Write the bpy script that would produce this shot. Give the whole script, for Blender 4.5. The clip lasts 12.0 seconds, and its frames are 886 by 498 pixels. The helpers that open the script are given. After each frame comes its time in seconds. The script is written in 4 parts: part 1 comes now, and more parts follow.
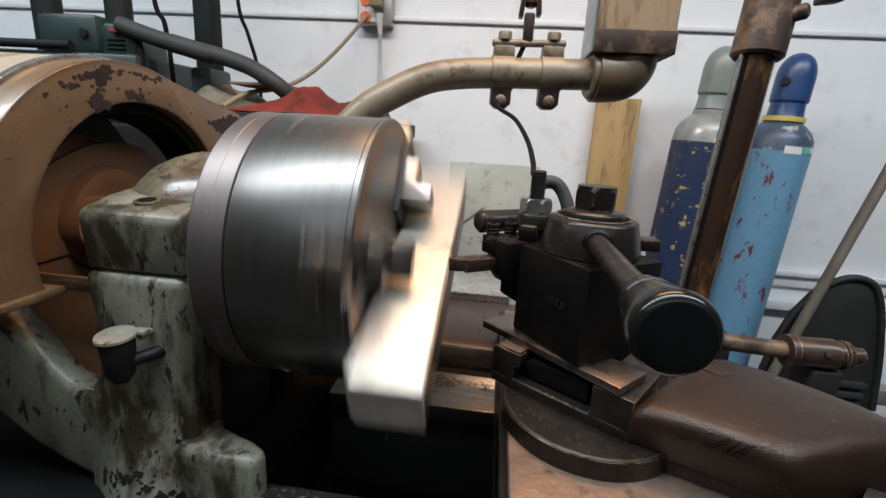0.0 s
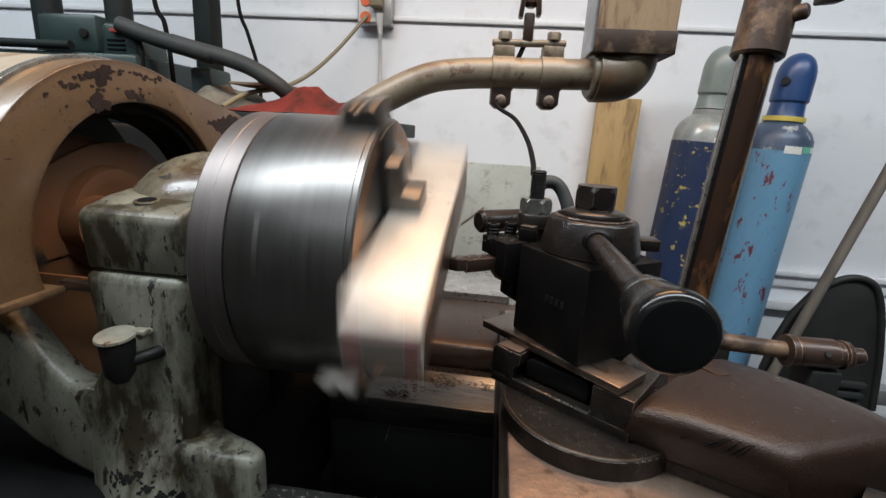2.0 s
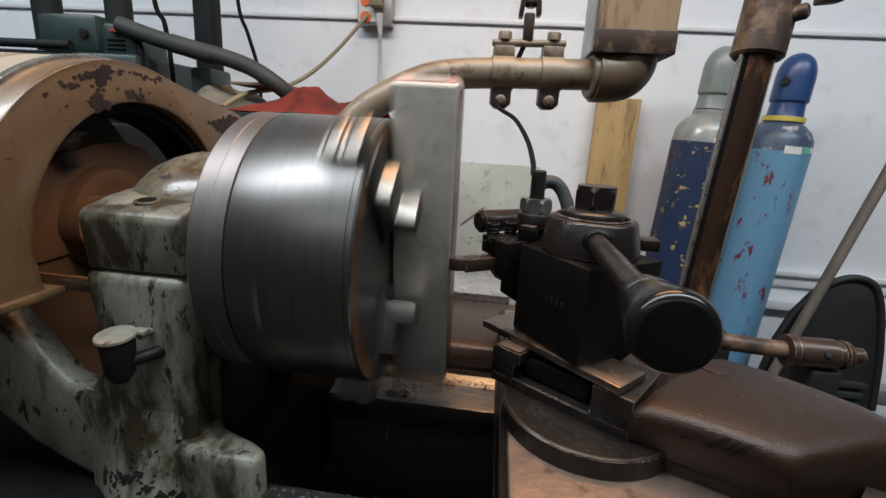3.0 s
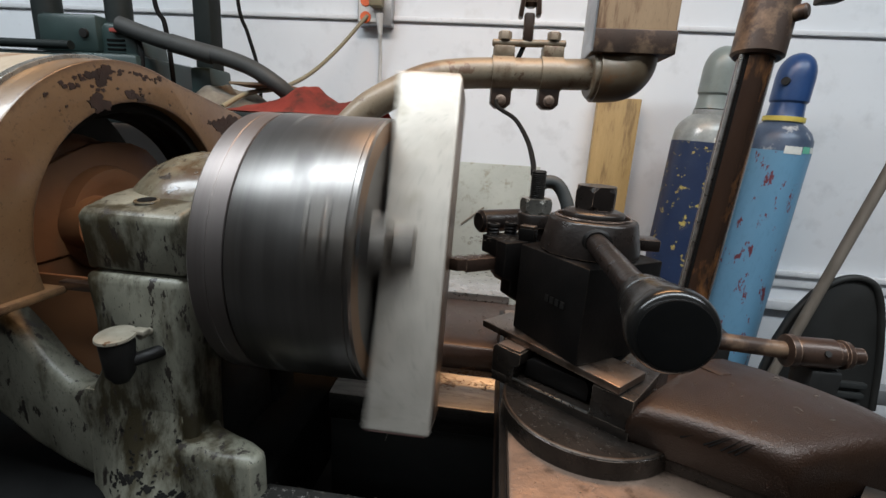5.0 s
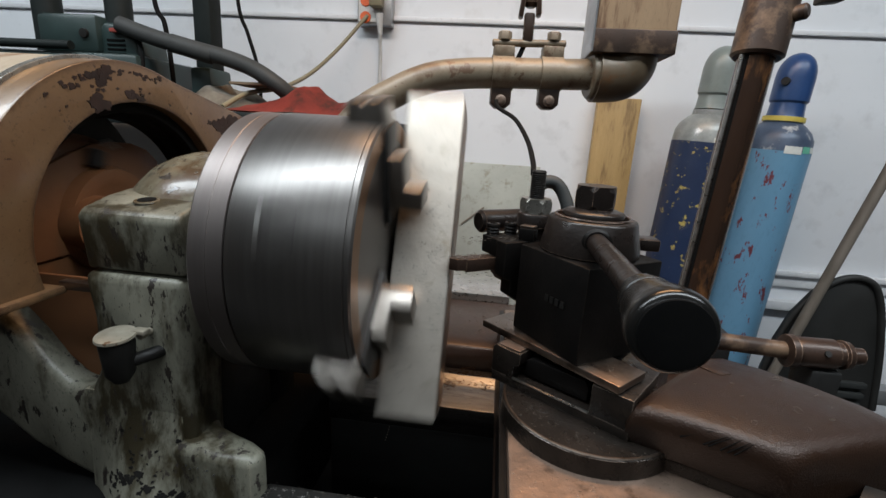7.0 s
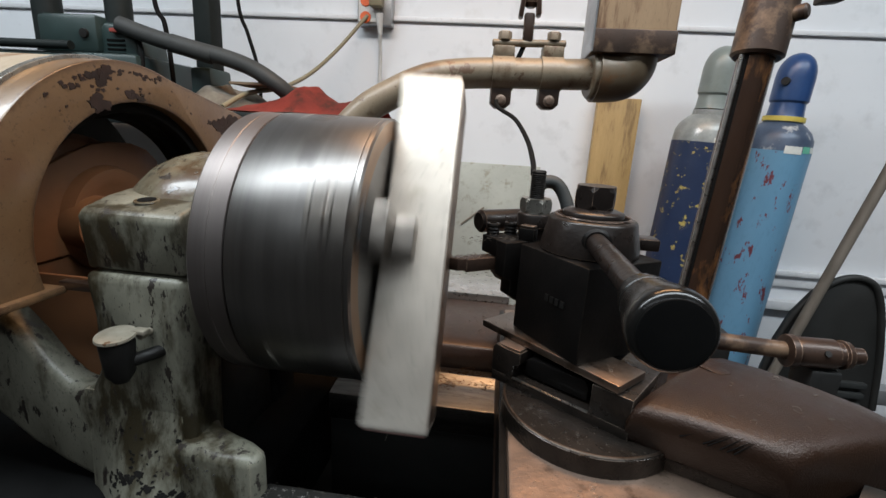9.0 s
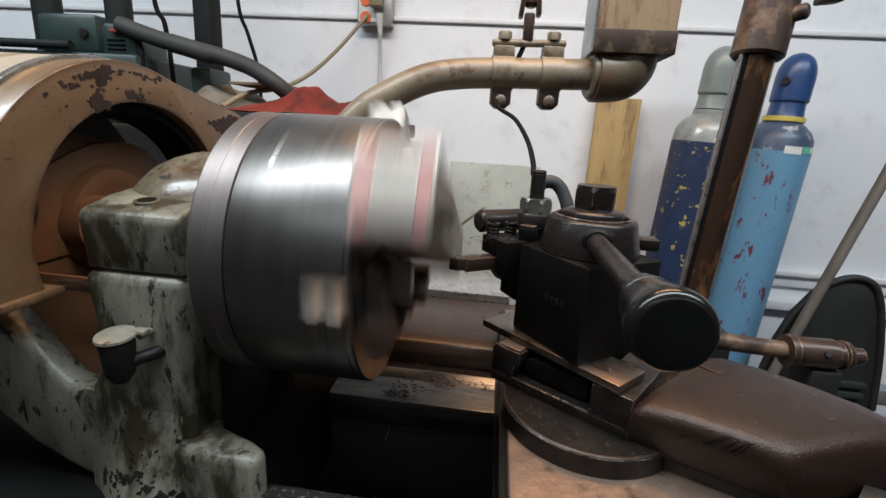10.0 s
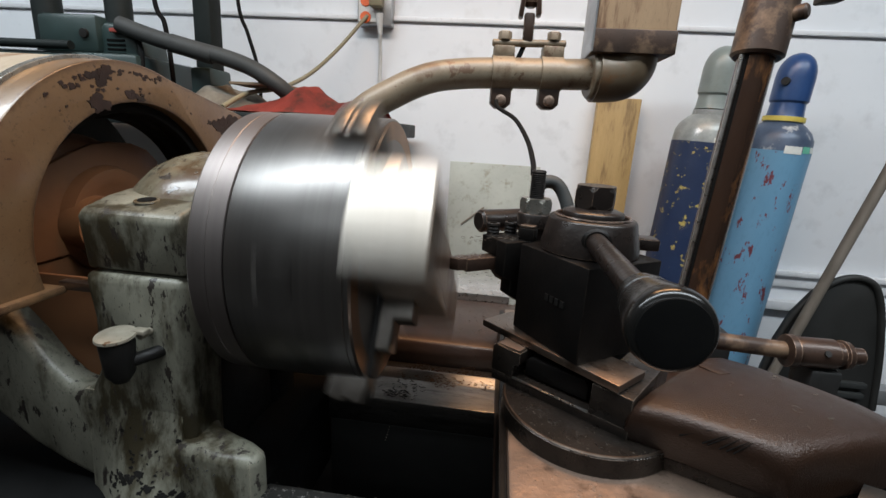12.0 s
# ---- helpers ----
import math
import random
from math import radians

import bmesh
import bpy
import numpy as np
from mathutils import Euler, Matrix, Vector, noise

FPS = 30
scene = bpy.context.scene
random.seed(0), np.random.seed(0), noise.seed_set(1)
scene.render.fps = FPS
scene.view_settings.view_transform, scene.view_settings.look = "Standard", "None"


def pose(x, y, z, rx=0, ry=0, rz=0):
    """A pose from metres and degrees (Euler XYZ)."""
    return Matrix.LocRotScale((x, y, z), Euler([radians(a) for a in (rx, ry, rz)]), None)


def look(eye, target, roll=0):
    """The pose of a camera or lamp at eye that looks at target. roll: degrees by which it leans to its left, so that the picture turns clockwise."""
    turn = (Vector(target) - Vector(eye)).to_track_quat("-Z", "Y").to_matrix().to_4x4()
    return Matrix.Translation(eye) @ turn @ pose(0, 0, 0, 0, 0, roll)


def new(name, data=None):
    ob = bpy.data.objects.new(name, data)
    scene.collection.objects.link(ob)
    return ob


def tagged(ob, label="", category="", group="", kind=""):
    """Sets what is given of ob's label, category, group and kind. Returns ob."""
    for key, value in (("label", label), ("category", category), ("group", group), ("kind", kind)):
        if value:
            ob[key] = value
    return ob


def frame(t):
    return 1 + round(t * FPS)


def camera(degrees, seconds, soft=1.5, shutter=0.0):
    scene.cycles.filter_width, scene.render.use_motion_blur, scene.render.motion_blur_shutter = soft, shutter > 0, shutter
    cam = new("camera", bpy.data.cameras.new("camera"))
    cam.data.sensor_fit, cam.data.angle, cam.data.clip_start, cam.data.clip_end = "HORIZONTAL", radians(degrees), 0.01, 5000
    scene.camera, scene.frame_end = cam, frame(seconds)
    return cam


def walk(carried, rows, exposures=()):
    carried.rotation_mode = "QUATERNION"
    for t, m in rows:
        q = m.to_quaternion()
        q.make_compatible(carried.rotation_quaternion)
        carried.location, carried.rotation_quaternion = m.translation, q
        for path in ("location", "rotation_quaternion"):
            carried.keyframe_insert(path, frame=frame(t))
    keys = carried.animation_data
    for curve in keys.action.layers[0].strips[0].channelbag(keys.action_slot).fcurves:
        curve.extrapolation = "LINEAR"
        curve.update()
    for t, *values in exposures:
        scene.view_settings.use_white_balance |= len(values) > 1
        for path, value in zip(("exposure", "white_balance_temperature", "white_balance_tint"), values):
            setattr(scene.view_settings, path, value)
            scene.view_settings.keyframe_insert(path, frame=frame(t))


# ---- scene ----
cam = camera(88.85, 12.0, soft=1.5, shutter=0.65)
H = 1.05                      # height of the lathe's spindle axis over the floor
EYE = Vector((0.0998, -0.4298, 0.117 + H))
YAW, PITCH, ROLL = radians(6.24), radians(14.39), 3.49
AIM = EYE + Vector((-math.sin(YAW) * math.cos(PITCH), math.cos(YAW) * math.cos(PITCH), -math.sin(PITCH)))
# the film camera dims its picture a little now and then
walk(cam, [(0.0, look(EYE, AIM, ROLL)), (12.0, look(EYE, AIM, ROLL))],
     [(0.0, 0.04), (2.0, 0.02), (2.6, 0.0), (3.0, -0.08), (3.6, 0.0), (5.0, 0.0), (6.0, 0.06), (6.6, 0.04), (7.0, -0.16), (7.6, 0.0), (9.0, 0.02), (10.0, 0.06), (10.5, -0.08), (11.0, 0.02), (12.0, 0.06)])

# ---- light ----
world = bpy.data.worlds.new("world")
scene.world = world
world.use_nodes = True
world.node_tree.nodes["Background"].inputs["Color"].default_value = (0.8, 0.9, 1.0, 1)
world.node_tree.nodes["Background"].inputs["Strength"].default_value = 0.1


def area_lamp(name, m, sx, sy, watts, color):
    data = bpy.data.lights.new(name, "AREA")
    data.shape, data.size, data.size_y, data.energy, data.color = "RECTANGLE", sx, sy, watts, color
    ob = new(name, data)
    ob.matrix_world = m
    return ob


# two rows of cool fluorescent fixtures under the ceiling, and a warm work lamp over the machine
area_lamp("fluorescent_lamp", look((-0.20, -0.46, 2.62), (-0.20, -0.46, 0)), 4.6, 0.34, 115, (0.85, 0.94, 1.0))
area_lamp("fluorescent_lamp", look((0.0, -2.3, 2.62), (0.0, -2.3, 0)), 4.4, 0.22, 22, (0.85, 0.94, 1.0))
area_lamp("warm_lamp", look((0.16, 0.24, 2.12), (0.14, 0.0, 1.0)), 0.80, 0.14, 11.5, (1.0, 0.56, 0.27))


# ---- materials ----
def node_mat(name):
    m = bpy.data.materials.new(name)
    m.use_nodes = True
    return m, m.node_tree, m.node_tree.nodes["Principled BSDF"]


def surface(name, c1, c2, rough=0.5, metal=0.0, scale=20.0, grain=180.0, bump=0.15, chips=None, chip_scale=30.0,
            chip_at=0.62, stretch=(1, 1, 1), rough_var=0.15, coat=0.0, stain=None, stain_at=0.6, stain_scale=6.0, edge=None, edge_r=0.003, speck=0.0, spec=0.5):
    """A worn surface: two tones mottled at a large scale, fine grain, chips of another colour and stains."""
    m, nt, b = node_mat(name)
    n, l = nt.nodes, nt.links
    co = n.new("ShaderNodeTexCoord")
    mp = n.new("ShaderNodeMapping")
    mp.inputs["Scale"].default_value = stretch
    l.new(co.outputs["Object"], mp.inputs["Vector"])

    def noise_node(s, detail, rgh=0.6):
        t = n.new("ShaderNodeTexNoise")
        t.inputs["Scale"].default_value, t.inputs["Detail"].default_value, t.inputs["Roughness"].default_value = s, detail, rgh
        l.new(mp.outputs["Vector"], t.inputs["Vector"])
        return t.outputs["Fac"]

    def ramp(fac, a, bb):
        r = n.new("ShaderNodeMapRange")
        r.inputs["From Min"].default_value, r.inputs["From Max"].default_value = a, bb
        l.new(fac, r.inputs["Value"])
        return r.outputs["Result"]

    def mix(fac, a, bb):
        x = n.new("ShaderNodeMix")
        x.data_type = "RGBA"
        l.new(fac, x.inputs["Factor"])
        for sock, v in ((x.inputs["A"], a), (x.inputs["B"], bb)):
            if isinstance(v, tuple):
                sock.default_value = (*v, 1)
            else:
                l.new(v, sock)
        return x.outputs["Result"]

    big, fine = noise_node(scale, 4), noise_node(grain, 3)
    col = mix(ramp(big, 0.3, 0.7), c1, c2)
    dark = tuple(0.72 * v for v in c1)
    col = mix(ramp(fine, 0.55, 0.95), col, dark)
    if speck:
        col = mix(ramp(noise_node(grain * 2.2, 2, 0.8), 0.60, 0.60 + speck), col, tuple(0.35 * v for v in c2))
    rr = n.new("ShaderNodeMapRange")
    rr.inputs["To Min"].default_value, rr.inputs["To Max"].default_value = max(0.02, rough - rough_var), min(1, rough + rough_var)
    l.new(noise_node(scale * 2.3, 5), rr.inputs["Value"])
    height = fine
    if stain:
        st = ramp(noise_node(stain_scale, 6, 0.65), stain_at, stain_at + 0.12)
        col = mix(st, col, stain)
    if chips:
        ch = ramp(noise_node(chip_scale, 5, 0.7), chip_at, chip_at + 0.015)
        col = mix(ch, col, chips)
        add = n.new("ShaderNodeMath")
        add.operation = "SUBTRACT"
        l.new(fine, add.inputs[0])
        l.new(ch, add.inputs[1])
        height = add.outputs[0]
    if edge:
        # rubbed edges, and edge highlights painted on metals: where a rounded normal differs from the true one, broken
        # up by noise
        bv, ge, dt = n.new("ShaderNodeBevel"), n.new("ShaderNodeNewGeometry"), n.new("ShaderNodeVectorMath")
        bv.samples, dt.operation = 4, "DOT_PRODUCT"
        bv.inputs["Radius"].default_value = edge_r
        l.new(bv.outputs["Normal"], dt.inputs[0])
        l.new(ge.outputs["Normal"], dt.inputs[1])
        worn = ramp(dt.outputs["Value"], 0.985, 0.88)
        mul = n.new("ShaderNodeMath")
        mul.operation = "MULTIPLY"
        l.new(worn, mul.inputs[0])
        l.new(ramp(noise_node(grain * 0.35, 5, 0.7), 0.40, 0.52), mul.inputs[1])
        col = mix(mul.outputs[0], col, edge)
    l.new(col, b.inputs["Base Color"])
    l.new(rr.outputs["Result"], b.inputs["Roughness"])
    b.inputs["Metallic"].default_value = metal
    b.inputs["Specular IOR Level"].default_value = spec
    if coat:
        b.inputs["Coat Weight"].default_value = coat
    bp = n.new("ShaderNodeBump")
    bp.inputs["Strength"].default_value, bp.inputs["Distance"].default_value = bump, 0.001
    l.new(height, bp.inputs["Height"])
    l.new(bp.outputs["Normal"], b.inputs["Normal"])
    return m


def bars_colour(name, rgb, rough=0.5):
    return surface(name, rgb, tuple(v * 0.85 for v in rgb), rough, 0, 40, 200, 0.05)


M = {}
M["wall"] = surface("white_wall_paint", (0.765, 0.785, 0.815), (0.71, 0.73, 0.76), 0.55, 0, 2.5, 14, 0.04, stain=(0.62, 0.62, 0.62), stain_at=0.68, stain_scale=3)
# walls out of view, near-black to cut fill and darken the chuck's reflection
M["unseen_wall"] = surface("fill_cutting_dark_wall", (0.055, 0.046, 0.038), (0.036, 0.030, 0.026), 0.7, 0, 2.5, 40, 0.1)
M["conduit"] = surface("painted_conduit", (0.74, 0.75, 0.77), (0.66, 0.67, 0.69), 0.5, 0, 6, 80, 0.1)
M["floor"] = surface("concrete_floor", (0.028, 0.026, 0.024), (0.018, 0.017, 0.016), 0.8, 0, 3, 90, 0.3)
M["ceiling"] = surface("ceiling_boards", (0.48, 0.33, 0.22), (0.38, 0.26, 0.17), 0.8, 0, 2, 30, 0.2)
M["chuck"] = surface("turned_steel", (0.205, 0.196, 0.189), (0.165, 0.157, 0.151), 0.36, 1.0, 8, 260, 0.03, stretch=(14, 0.15, 0.15), rough_var=0.05)
M["plate"] = surface("turned_cast_iron", (0.205, 0.182, 0.174), (0.165, 0.146, 0.140), 0.46, 1.0, 8, 260, 0.03, stretch=(14, 0.15, 0.15), rough_var=0.05)
M["face"] = surface("oily_chuck_face", (0.36, 0.22, 0.13), (0.20, 0.125, 0.08), 0.4, 1.0, 30, 200, 0.1)
M["jaw"] = surface("ground_jaw_steel", (0.25, 0.23, 0.21), (0.16, 0.145, 0.13), 0.38, 1.0, 40, 250, 0.05)
M["dark_steel"] = surface("black_oxide_steel", (0.0065, 0.0056, 0.0053), (0.0035, 0.0033, 0.0032), 0.40, 0.0, 30, 220, 0.2, rough_var=0.16, spec=0.11, edge=(0.026, 0.021, 0.017), edge_r=0.0012, speck=0.1)
# the light edge tone paints in highlights along the oily edges
M["cap_steel"] = surface("brown_black_steel", (0.020, 0.0145, 0.0125), (0.010, 0.008, 0.0072), 0.31, 0.25, 30, 220, 0.35, rough_var=0.14, spec=0.45, edge=(0.30, 0.21, 0.16), edge_r=0.0009, speck=0.1)
M["oily_iron"] = surface("oily_brown_iron", (0.050, 0.029, 0.021), (0.026, 0.017, 0.013), 0.36, 0.3, 18, 160, 0.25, spec=0.35, stain=(0.03, 0.02, 0.015), stain_at=0.56, edge=(0.26, 0.18, 0.13), edge_r=0.0015, speck=0.12)
M["worn_steel"] = surface("worn_bare_steel", (0.29, 0.235, 0.195), (0.16, 0.12, 0.096), 0.38, 1.0, 25, 160, 0.2, stain=(0.05, 0.035, 0.025), stain_at=0.56, stain_scale=22)
M["bright_steel"] = surface("bright_steel", (0.60, 0.59, 0.57), (0.42, 0.41, 0.39), 0.3, 1.0, 40, 200, 0.08)
# greasy iron; also colours casting walls whose shade is painted in
M["black_iron"] = surface("greasy_and_shaded_black_iron", (0.010, 0.0095, 0.009), (0.005, 0.005, 0.005), 0.55, 0.1, 20, 120, 0.2)
M["green_paint"] = surface("grey_green_machine_paint", (0.180, 0.176, 0.140), (0.098, 0.095, 0.073), 0.42, 0, 12, 120, 0.25, chips=(0.022, 0.018, 0.015), chip_scale=62, chip_at=0.588, stretch=(1.7, 1.7, 0.6), stain=(0.026, 0.021, 0.011), stain_at=0.474, stain_scale=14, spec=0.38, rough_var=0.14, edge=(0.24, 0.225, 0.17), edge_r=0.005, speck=0.15)
M["tan_paint"] = surface("worn_tan_machine_paint", (0.142, 0.088, 0.046), (0.100, 0.060, 0.031), 0.36, 0.1, 10, 120, 0.2, chips=(0.035, 0.018, 0.012), chip_scale=34, chip_at=0.665, coat=0.15, edge=(0.030, 0.014, 0.009), edge_r=0.009, speck=0.2, stain=(0.10, 0.055, 0.03), stain_at=0.56, stain_scale=9)
M["cream_paint"] = surface("stained_cream_paint", (0.30, 0.262, 0.205), (0.22, 0.188, 0.140), 0.4, 0, 9, 100, 0.15, stain=(0.13, 0.07, 0.03), stain_at=0.49, stain_scale=16, stretch=(3.5, 0.5, 0.5), speck=0.2)
M["rust_paint"] = surface("orange_brown_primer", (0.19, 0.082, 0.033), (0.12, 0.050, 0.022), 0.5, 0, 8, 90, 0.1)
M["block"] = surface("machined_pale_block", (0.56, 0.52, 0.465), (0.43, 0.395, 0.35), 0.43, 0.55, 16, 60, 0.5, speck=0.3, stain=(0.36, 0.32, 0.26), stain_at=0.57, stain_scale=25, edge=(0.85, 0.82, 0.76), edge_r=0.0015)
M["red_end"] = surface("red_layout_paint", (0.40, 0.17, 0.16), (0.50, 0.31, 0.28), 0.5, 0, 20, 120, 0.1)
M["pipe"] = surface("tan_painted_pipe", (0.185, 0.150, 0.106), (0.130, 0.103, 0.070), 0.42, 0.08, 14, 140, 0.15, chips=(0.085, 0.050, 0.030), chip_scale=26, chip_at=0.60, rough_var=0.12, stain=(0.085, 0.055, 0.032), stain_at=0.54, stain_scale=20, speck=0.25)
M["tan_box"] = surface("scuffed_tan_box_paint", (0.46, 0.31, 0.19), (0.38, 0.25, 0.15), 0.45, 0, 7, 110, 0.12, stain=(0.15, 0.075, 0.045), stain_at=0.55, stain_scale=12, speck=0.25, stretch=(3, 3, 0.4), edge=(0.06, 0.03, 0.02), edge_r=0.004)
M["rubber"] = surface("black_rubber", (0.010, 0.010, 0.010), (0.006, 0.006, 0.006), 0.8, 0, 20, 200, 0.1, spec=0.05)
M["bakelite"] = surface("black_bakelite", (0.008, 0.0075, 0.007), (0.005, 0.005, 0.005), 0.25, 0, 20, 200, 0.04, spec=0.32)
M["plank"] = surface("pine_plank", (0.46, 0.31, 0.13), (0.31, 0.20, 0.075), 0.6, 0, 9, 90, 0.2, stretch=(3, 3, 0.5), stain=(0.19, 0.115, 0.045), stain_at=0.53, stain_scale=9, speck=0.3)
M["navy"] = surface("navy_bottle_paint", (0.020, 0.037, 0.093), (0.014, 0.027, 0.072), 0.45, 0, 10, 120, 0.1, chips=(0.45, 0.36, 0.10), chip_scale=42, chip_at=0.61)
M["sky_blue"] = surface("light_blue_bottle_paint", (0.14, 0.30, 0.45), (0.11, 0.255, 0.39), 0.45, 0, 8, 120, 0.1, chips=(0.14, 0.03, 0.04), chip_scale=36, chip_at=0.60, stretch=(1, 1, 0.40))
M["cap_grey"] = surface("grey_green_cap_paint", (0.20, 0.235, 0.225), (0.165, 0.195, 0.19), 0.35, 0, 20, 120, 0.08)
M["cap_blue"] = surface("blue_cap_paint", (0.020, 0.058, 0.17), (0.016, 0.046, 0.14), 0.35, 0, 20, 120, 0.08)
M["shoulder"] = surface("weathered_grey_shoulder", (0.36, 0.38, 0.37), (0.20, 0.22, 0.22), 0.4, 0.3, 25, 120, 0.1, stain=(0.6, 0.6, 0.6), stain_at=0.6, stain_scale=25)
M["navy_shoulder"] = surface("scuffed_navy_shoulder", (0.07, 0.10, 0.16), (0.04, 0.06, 0.10), 0.4, 0.1, 25, 120, 0.1, stain=(0.55, 0.56, 0.56), stain_at=0.58, stain_scale=22)
M["yellow"] = bars_colour("yellow_tape", (0.62, 0.50, 0.10))
M["post"] = surface("rusty_brown_post", (0.045, 0.027, 0.019), (0.027, 0.018, 0.014), 0.48, 0.1, 12, 120, 0.2, speck=0.2, spec=0.3, stain=(0.13, 0.085, 0.055), stain_at=0.48, stain_scale=17)
M["teal"] = surface("teal_machine_paint", (0.020, 0.037, 0.036), (0.012, 0.023, 0.022), 0.4, 0, 12, 120, 0.12)
M["dark_teal"] = surface("dark_green_column_paint", (0.012, 0.016, 0.0155), (0.006, 0.009, 0.009), 0.6, 0, 12, 120, 0.12, spec=0.2)
M["grey_pipe"] = surface("grey_hose", (0.024, 0.026, 0.026), (0.014, 0.016, 0.015), 0.7, 0, 15, 120, 0.1)
M["red_cloth"] = surface("red_cloth", (0.34, 0.05, 0.032), (0.17, 0.025, 0.018), 0.85, 0, 14, 300, 0.3, stain=(0.10, 0.03, 0.02), stain_at=0.54, stain_scale=16)
M["rag"] = surface("dirty_rag", (0.34, 0.30, 0.24), (0.12, 0.10, 0.08), 0.85, 0, 14, 200, 0.3)
M["board"] = surface("scratched_pale_panel", (0.50, 0.52, 0.47), (0.42, 0.44, 0.40), 0.5, 0.1, 8, 90, 0.15, stain=(0.28, 0.26, 0.20), stain_at=0.55, stain_scale=22)
M["copper_steel"] = surface("coppery_worn_steel", (0.28, 0.20, 0.155), (0.15, 0.108, 0.085), 0.36, 0.7, 26, 170, 0.35, stain=(0.045, 0.03, 0.022), stain_at=0.55, stain_scale=22, speck=0.25)
M["dark_iron"] = surface("dark_oily_iron", (0.030, 0.023, 0.019), (0.012, 0.010, 0.0085), 0.30, 0.4, 26, 170, 0.6, rough_var=0.18, spec=0.5, edge=(0.20, 0.16, 0.13), edge_r=0.0011, speck=0.1)
M["rust_swarf"] = surface("rusty_swarf", (0.22, 0.10, 0.045), (0.10, 0.05, 0.028), 0.6, 0.4, 60, 300, 0.1)
# pale enough that crumbs also serve as glints on oily iron
M["chip_steel"] = surface("bright_chip_and_glint", (0.60, 0.54, 0.47), (0.38, 0.31, 0.25), 0.25, 0.7, 90, 300, 0.05)
M["rusty_pipe"] = surface("rusty_tan_pipe", (0.135, 0.102, 0.067), (0.088, 0.062, 0.038), 0.42, 0.15, 16, 140, 0.15, stain=(0.12, 0.055, 0.022), stain_at=0.58, stain_scale=24)
M["brown_card"] = surface("brown_cardboard", (0.20, 0.13, 0.08), (0.15, 0.10, 0.06), 0.8, 0, 14, 140, 0.1)
M["post_rod"] = surface("rubbed_brown_rod", (0.030, 0.016, 0.010), (0.016, 0.010, 0.008), 0.24, 0.1, 10, 120, 0.15, stain=(0.17, 0.072, 0.026), stain_at=0.48, stain_scale=13, stretch=(1, 1, 0.3))
M["pale_lid"] = surface("worn_pale_lid", (0.34, 0.31, 0.25), (0.22, 0.195, 0.15), 0.35, 0.4, 60, 200, 0.15, chips=(0.12, 0.07, 0.04), chip_scale=90, chip_at=0.62)
# edge tone adds the nut's edge highlights to its colour
M["nut_steel"] = surface("dull_grey_nut", (0.30, 0.29, 0.26), (0.16, 0.155, 0.14), 0.30, 0.8, 70, 260, 0.3, speck=0.2, edge=(0.62, 0.60, 0.55), edge_r=0.001)
M["oily_body"] = surface("oil_filmed_brown_iron", (0.031, 0.0155, 0.0095), (0.017, 0.009, 0.006), 0.36, 0.30, 14, 700, 0.55, rough_var=0.20, speck=0.15, spec=0.42, stain=(0.024, 0.012, 0.007), stain_at=0.54, stain_scale=9)
M["oily_dome"] = surface("oil_stained_grey_green_paint", (0.155, 0.143, 0.104), (0.080, 0.074, 0.052), 0.27, 0, 12, 120, 0.3, chips=(0.022, 0.018, 0.015), chip_scale=70, chip_at=0.60, stain=(0.055, 0.032, 0.015), stain_at=0.46, stain_scale=12, coat=0.15, speck=0.2)
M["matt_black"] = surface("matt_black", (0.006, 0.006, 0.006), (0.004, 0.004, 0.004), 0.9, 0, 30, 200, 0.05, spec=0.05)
# oil film plus the shade of deep hollows, both held in the colour
M["oil_shade_black"] = surface("oily_and_shaded_black_iron", (0.007, 0.0065, 0.006), (0.004, 0.004, 0.004), 0.8, 0, 20, 120, 0.15, spec=0.12)
M["bored_steel"] = surface("oily_bored_steel", (0.075, 0.072, 0.070), (0.045, 0.043, 0.042), 0.42, 1.0, 40, 200, 0.1)
M["sticker"] = bars_colour("worn_white_sticker", (0.62, 0.64, 0.61))
M["green_sticker"] = bars_colour("green_sticker", (0.12, 0.42, 0.30))
M["bare_brown"] = surface("bare_dark_iron", (0.026, 0.012, 0.009), (0.012, 0.007, 0.006), 0.5, 0.1, 60, 240, 0.15)
M["way_steel"] = surface("scored_way_steel", (0.27, 0.255, 0.24), (0.15, 0.14, 0.13), 0.36, 1.0, 40, 170, 0.3, stretch=(0.3, 2, 2), stain=(0.02, 0.017, 0.014), stain_at=0.57, stain_scale=18, speck=0.15)
M["dark_way"] = surface("oily_black_way", (0.045, 0.043, 0.040), (0.018, 0.018, 0.017), 0.32, 0.5, 60, 170, 0.6, spec=0.5, chips=(0.34, 0.32, 0.30), chip_scale=260, chip_at=0.60, edge=(0.40, 0.38, 0.36), edge_r=0.0012)
M["bare_black"] = surface("bare_black_iron", (0.010, 0.009, 0.008), (0.006, 0.006, 0.006), 0.5, 0.1, 60, 240, 0.15, spec=0.3)
M["white_plastic"] = bars_colour("white_plastic", (0.66, 0.66, 0.64))
M["grey_metal"] = surface("galvanised_box", (0.45, 0.46, 0.47), (0.36, 0.37, 0.38), 0.4, 0.7, 30, 120, 0.1)
M["orange_plastic"] = bars_colour("orange_socket", (0.75, 0.13, 0.03))
M["cord_tan"] = bars_colour("tan_cord", (0.22, 0.19, 0.12))
M["cord_white"] = bars_colour("white_cord", (0.62, 0.62, 0.60))
M["handle_wood"] = surface("weathered_handle", (0.17, 0.145, 0.12), (0.11, 0.093, 0.075), 0.6, 0, 12, 120, 0.15, stretch=(4, 4, 0.4))
